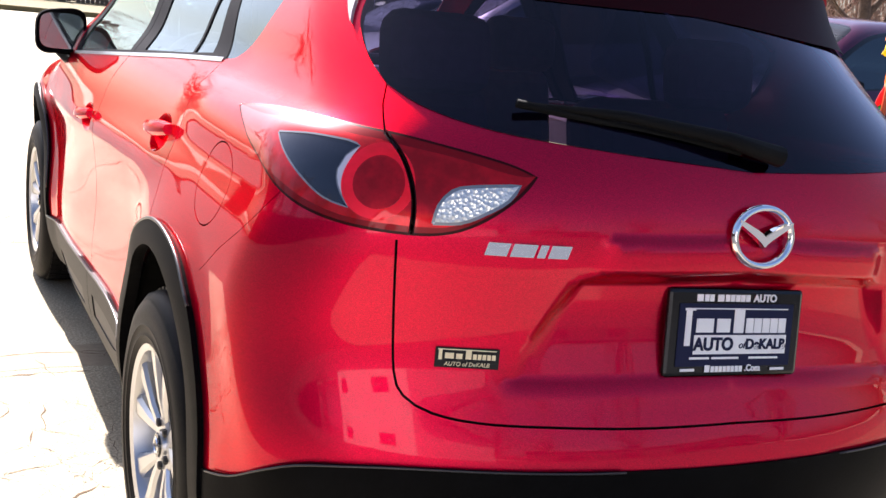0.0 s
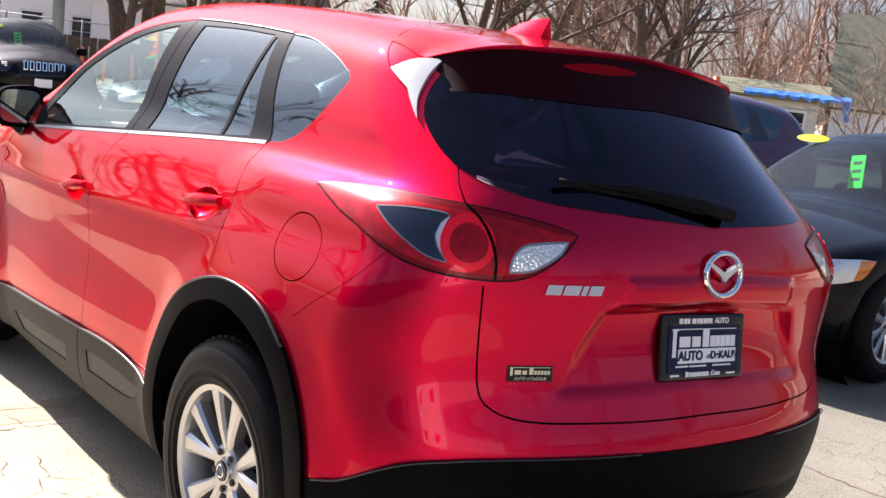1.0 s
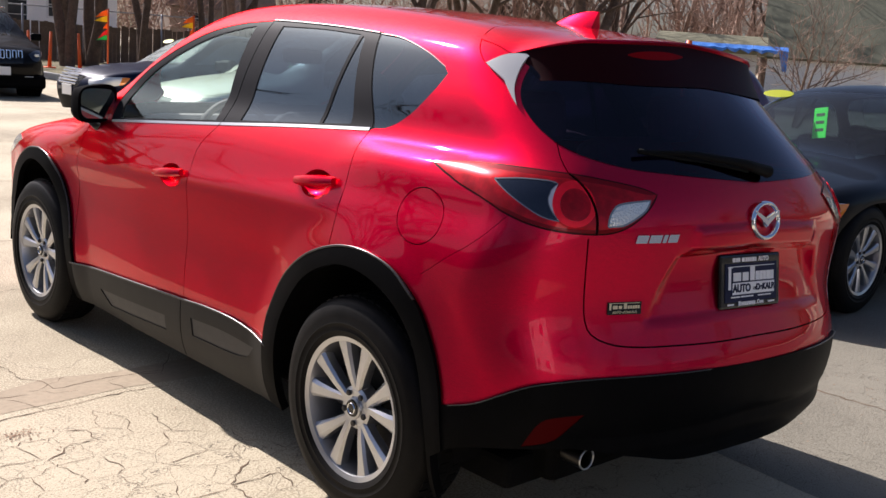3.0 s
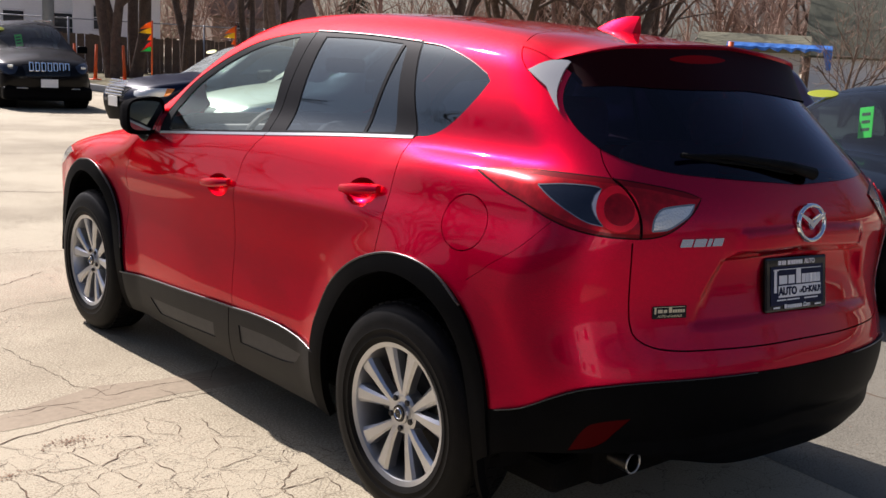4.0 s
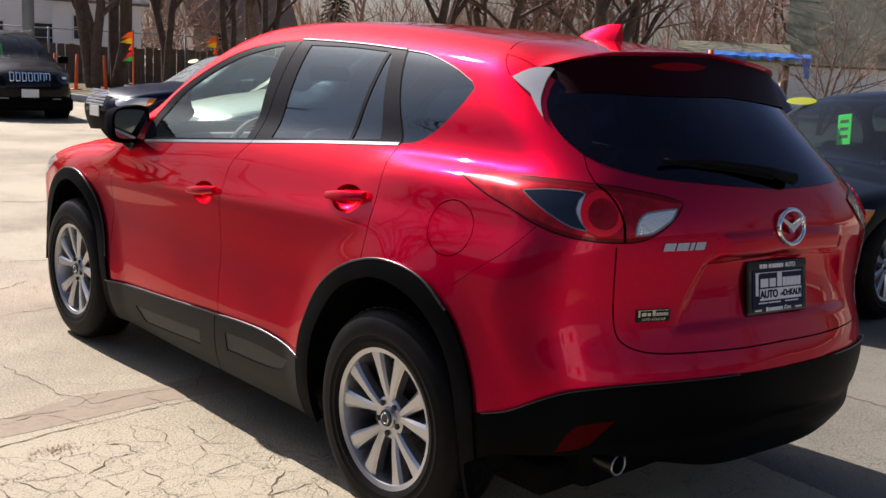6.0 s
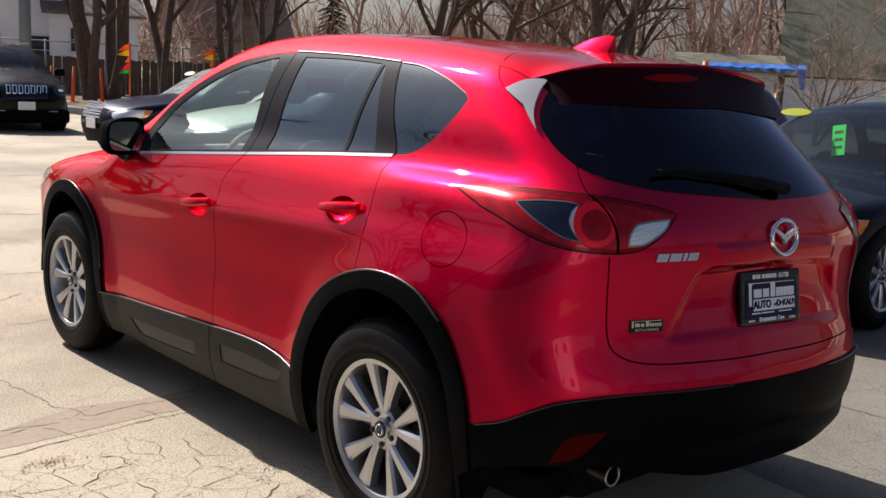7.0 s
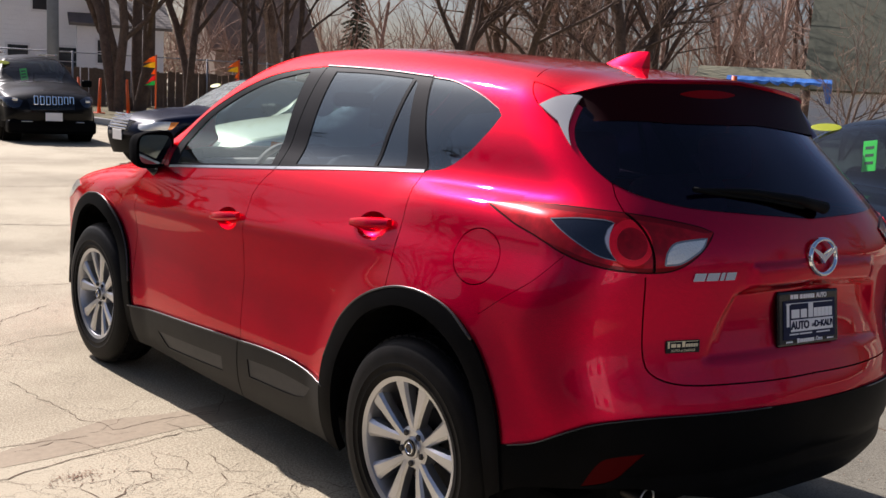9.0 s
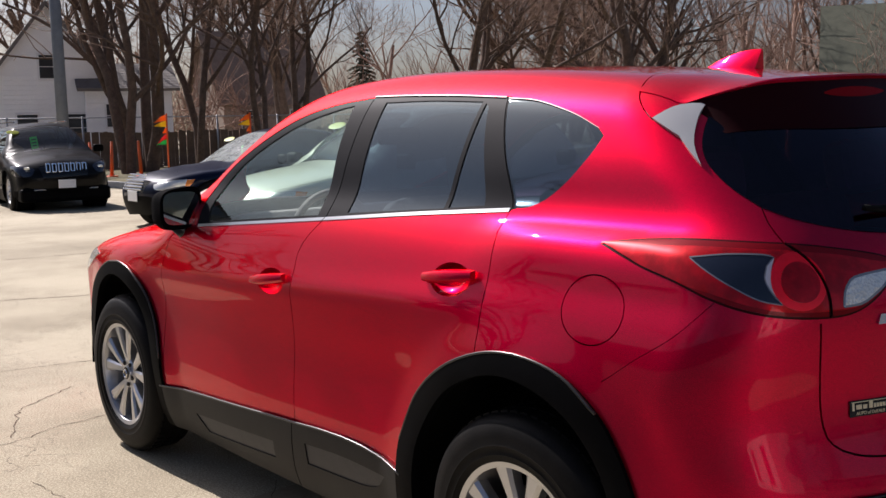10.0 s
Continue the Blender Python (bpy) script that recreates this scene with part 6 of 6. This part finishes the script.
fence = thing("board_fence", "weathered board fence with a top rail behind the verge", "fence", pose(8, 33, 0, 0, 0, -6))
board = boxed((.14, .025, 1.30), (0, 0, .76))
me = bpy.data.meshes.new("board")
board.to_mesh(me)
board.free()
me.materials.append(FENCE)
rnd = random.Random(5)
for k in range(200):
    ob = new("board", me)
    ob.parent = fence
    ob.matrix_basis = pose(-12 + .146 * k, rnd.uniform(-.01, .01), rnd.uniform(-.05, .05), 0, rnd.uniform(-1, 1), 0)
for k in range(14):
    tubed("post", [(-12 + 2.4 * k, -.08, 0), (-12 + 2.4 * k, -.08, 1.95)], .035, STEEL, fence, 8)
tubed("top_rail", [(-12, -.08, 1.9), (19.5, -.08, 1.9)], .022, STEEL, fence, 6)

POLE_PAINT = worn(material("dull_blue_grey_pole_paint", rough=.6), 3, (.13, .145, .17), (.20, .22, .25), relief=.1)
pole = thing("light_pole", "thick blue-grey steel light pole", "pole", pose(7.45, 26.35, 0))
tubed("shaft", [(0, 0, 0), (0, 0, 4), (-.02, 0, 9)], [.16, .15, .13], POLE_PAINT, pole, 16)
part("base_plate", boxed((.5, .5, .05), (0, 0, .03), bevel=.01), POLE_PAINT, pole)

WOODPOLE = worn(material("grey_utility_pole_wood", rough=.9), 3, (.12, .10, .085), (.22, .19, .16), relief=.5)
up = thing("utility_pole", "weathered wooden utility pole with a crossarm", "pole", pose(9.8, 52, 0))
tubed("shaft", [(0, 0, 0), (0, 0, 10.5)], [.17, .12], WOODPOLE, up, 10)
part("crossarm", boxed((2.2, .1, .12), (0, -.15, 9.6)), WOODPOLE, up)
part("transformer", boxed((.45, .4, .8), (-.32, -.2, 7.6), bevel=.1), STEEL, up)

ORANGE = material("orange_plastic", (.85, .13, .02), .5)
FLAGS = [material("pennant_" + n, c, .7) for n, c in (("yellow", (.85, .60, .02)), ("orange", (.90, .25, .02)), ("red", (.80, .06, .05)), ("green", (.05, .55, .15)))]

for m in FLAGS:                            # thin cloth lets light through
    film_ = node(m, "BsdfTranslucent", Color=shader(m).inputs["Base Color"].default_value)
    both = node(m, "MixShader", [(1, shader(m).outputs[0]), (2, film_.outputs[0])], Fac=.5)
    m.node_tree.links.new(both.outputs[0], m.node_tree.nodes["Material Output"].inputs[0])


def pennant_pole(x, y, h, seed, foot=.12, wide=1.0):
    f = thing("pennant_pole", "orange pole with small coloured pennants", "flag", pose(x, y, foot), group="pennant poles along the verge")
    tubed("shaft", [(0, 0, 0), (.01, 0, h)], .022, ORANGE, f, 8)
    r = random.Random(seed)
    # top, foot and tip of each: drop from the pole's top, reach and droop
    for mat, top, deep, reach, droop in ((FLAGS[1], .02, .15, .33, .20), (FLAGS[0], .17, .15, .35, .13), (FLAGS[1], .33, .14, .13, .14), (FLAGS[2], .48, .13, .28, .26), (FLAGS[3], .60, .13, .31, .15)):
        n, edge = 6, []
        for q in range(n + 1):
            t = q / n
            wave = .035 * math.sin(t * 4.4 + r.uniform(0, 1.5)) * t
            edge.append((-reach * wide * t, wave, h - top - droop * t ** 1.3, h - top - deep + (deep - droop) * t ** 1.2 - .002))
        v = [(x, y + d, z) for d in (0, .004) for x, y, *zs in edge for z in zs]
        m = 2 * (n + 1)
        f_ = []
        for q in range(n):
            a = 2 * q
            f_ += [(a, a + 1, a + 3, a + 2), (m + a, m + a + 2, m + a + 3, m + a + 1), (a, a + 2, m + a + 2, m + a), (a + 1, m + a + 1, m + a + 3, a + 3)]
        link("pennant", v, f_, mat, f, smooth=False)


pennant_pole(8.11, 21.29, 1.72, 1)
pennant_pole(10.22, 21.02, 1.72, 2)
pennant_pole(4.12, 2.30, 1.70, 3, 0.0, .42)

# orange safety fencing by the trees
for k, (x, y) in enumerate(((7.2, 27.2), (8.3, 26.6), (9.0, 27.0), (9.6, 26.3))):
    c = thing("safety_post", "orange plastic safety post standing in the grass", "post", pose(x, y, .1), group="orange safety posts")
    tubed("stake", [(0, 0, 0), (.05 * (-1) ** k, 0, 1.05)], [.06, .04], ORANGE, c, 8)
    part("foot", boxed((.28, .28, .06), (0, 0, .03), bevel=.015), ORANGE, c)


# unseen dark sheet behind the car, added to darken what its tail reflects
UNSEEN_REAR = worn(material("unseen_dark_rear_ground", rough=.85, spec=.3), .8, (.07, .069, .068), (.11, .108, .105), fine=120, relief=.4, depth=.004)
tagged(link("street", [(-60, -60, .0015), (60, -60, .0015), (60, -3.0, .0015), (-60, -3.0, .0015)], [(0, 1, 2, 3)], UNSEEN_REAR, smooth=False), "dark asphalt street behind the parked cars", "road", kind="structure")

# unseen dark sheet off to the left, added to darken the doors' reflections
UNSEEN_SIDE = worn(material("unseen_dark_side_ground", rough=.85, spec=.3), .8, (.040, .039, .038), (.065, .064, .062), fine=120, relief=.4, depth=.004)
tagged(link("aisle", [(-60, -3.0, .0015), (-2.1, -3.0, .0015), (-2.1, 1.2, .0015), (-.4, 19.5, .0015), (-.4, 40, .0015), (-60, 40, .0015)], [(0, 1, 2, 3, 4, 5)], UNSEEN_SIDE, smooth=False), "dark asphalt aisle beside the bleached parking bays", "road", kind="structure")

# ---- unseen surroundings for reflections: added blocks and trees, and the reflected house
# unseen block behind the camera, added only for the car to reflect
BLOCK_WALL = worn(material("grey_block_wall", rough=.85), 1.5, (.035, .034, .033), (.06, .058, .055), relief=.3)
back_block = thing("sales_office", "low grey sales office with dark windows and a white fascia", "building", pose(14, -30, 0))
part("wall", boxed((26, 6, 3.2), (0, 0, 1.6), bevel=.03), BLOCK_WALL, back_block)
part("fascia", boxed((26.6, 6.6, .4), (0, 0, 3.4), bevel=.03), BLOCK_WALL, back_block)
for x, wide in ((-9, 3.4), (-2, 2.0), (6, 5.0)):
    w = new("window")
    w.parent = back_block
    w.matrix_basis = pose(x, 3.02, 1.5)
    part("frame", boxed((wide + .2, .08, 1.9), bevel=.01), BLOCK_WALL, w)
    part("pane", boxed((wide, .04, 1.7), (0, .04, 0)), DARK_PANE, w)
house("white house with a dark roof across the street", pose(-6.6, -16, 0, 0, 0, 200), (7, 8, 4.2), 2.8, SIDING, ROOFING, [("y", -1.8, 1.6, 1.1, 1.4), ("y", 1.8, 1.6, 1.1, 1.4), ("y", 0, 3.9, .9, 1.1)])
# unseen trees added round the camera for the car to reflect
for k, (x, y) in enumerate(((-16, -14), (-21, -4), (-20, 5), (-24, 13), (-18, 22), (-12, 30), (-3, -26), (4, -27), (14, -27), (24, -22), (30, -8), (-28, -10))):
    tree((x, y, 0), 11 + k % 3, .28, 40 + k, 2, 0, levels=3)
# unseen brick block added at the left for the doors to reflect
BRICK = worn(material("brown_brick_wall", rough=.9), 3, (.10, .055, .04), (.18, .10, .075), relief=.4)
side_block = thing("brick_shop", "long low brown brick shop", "building", pose(-27, 6, 0))
part("wall", boxed((8, 46, 4.2), (0, 0, 2.1), bevel=.03), BRICK, side_block)
part("parapet", boxed((8.4, 46.4, .3), (0, 0, 4.3), bevel=.03), WHITE_TRIM, side_block)
for k in range(9):
    w = new("window")
    w.parent = side_block
    w.matrix_basis = pose(4.02, -20 + 5 * k, 1.7, 0, 0, 90)
    part("frame", boxed((2.8, .08, 2.0), bevel=.01), WHITE_TRIM, w)
    part("pane", boxed((2.6, .04, 1.8), (0, -.04, 0)), DARK_PANE, w)
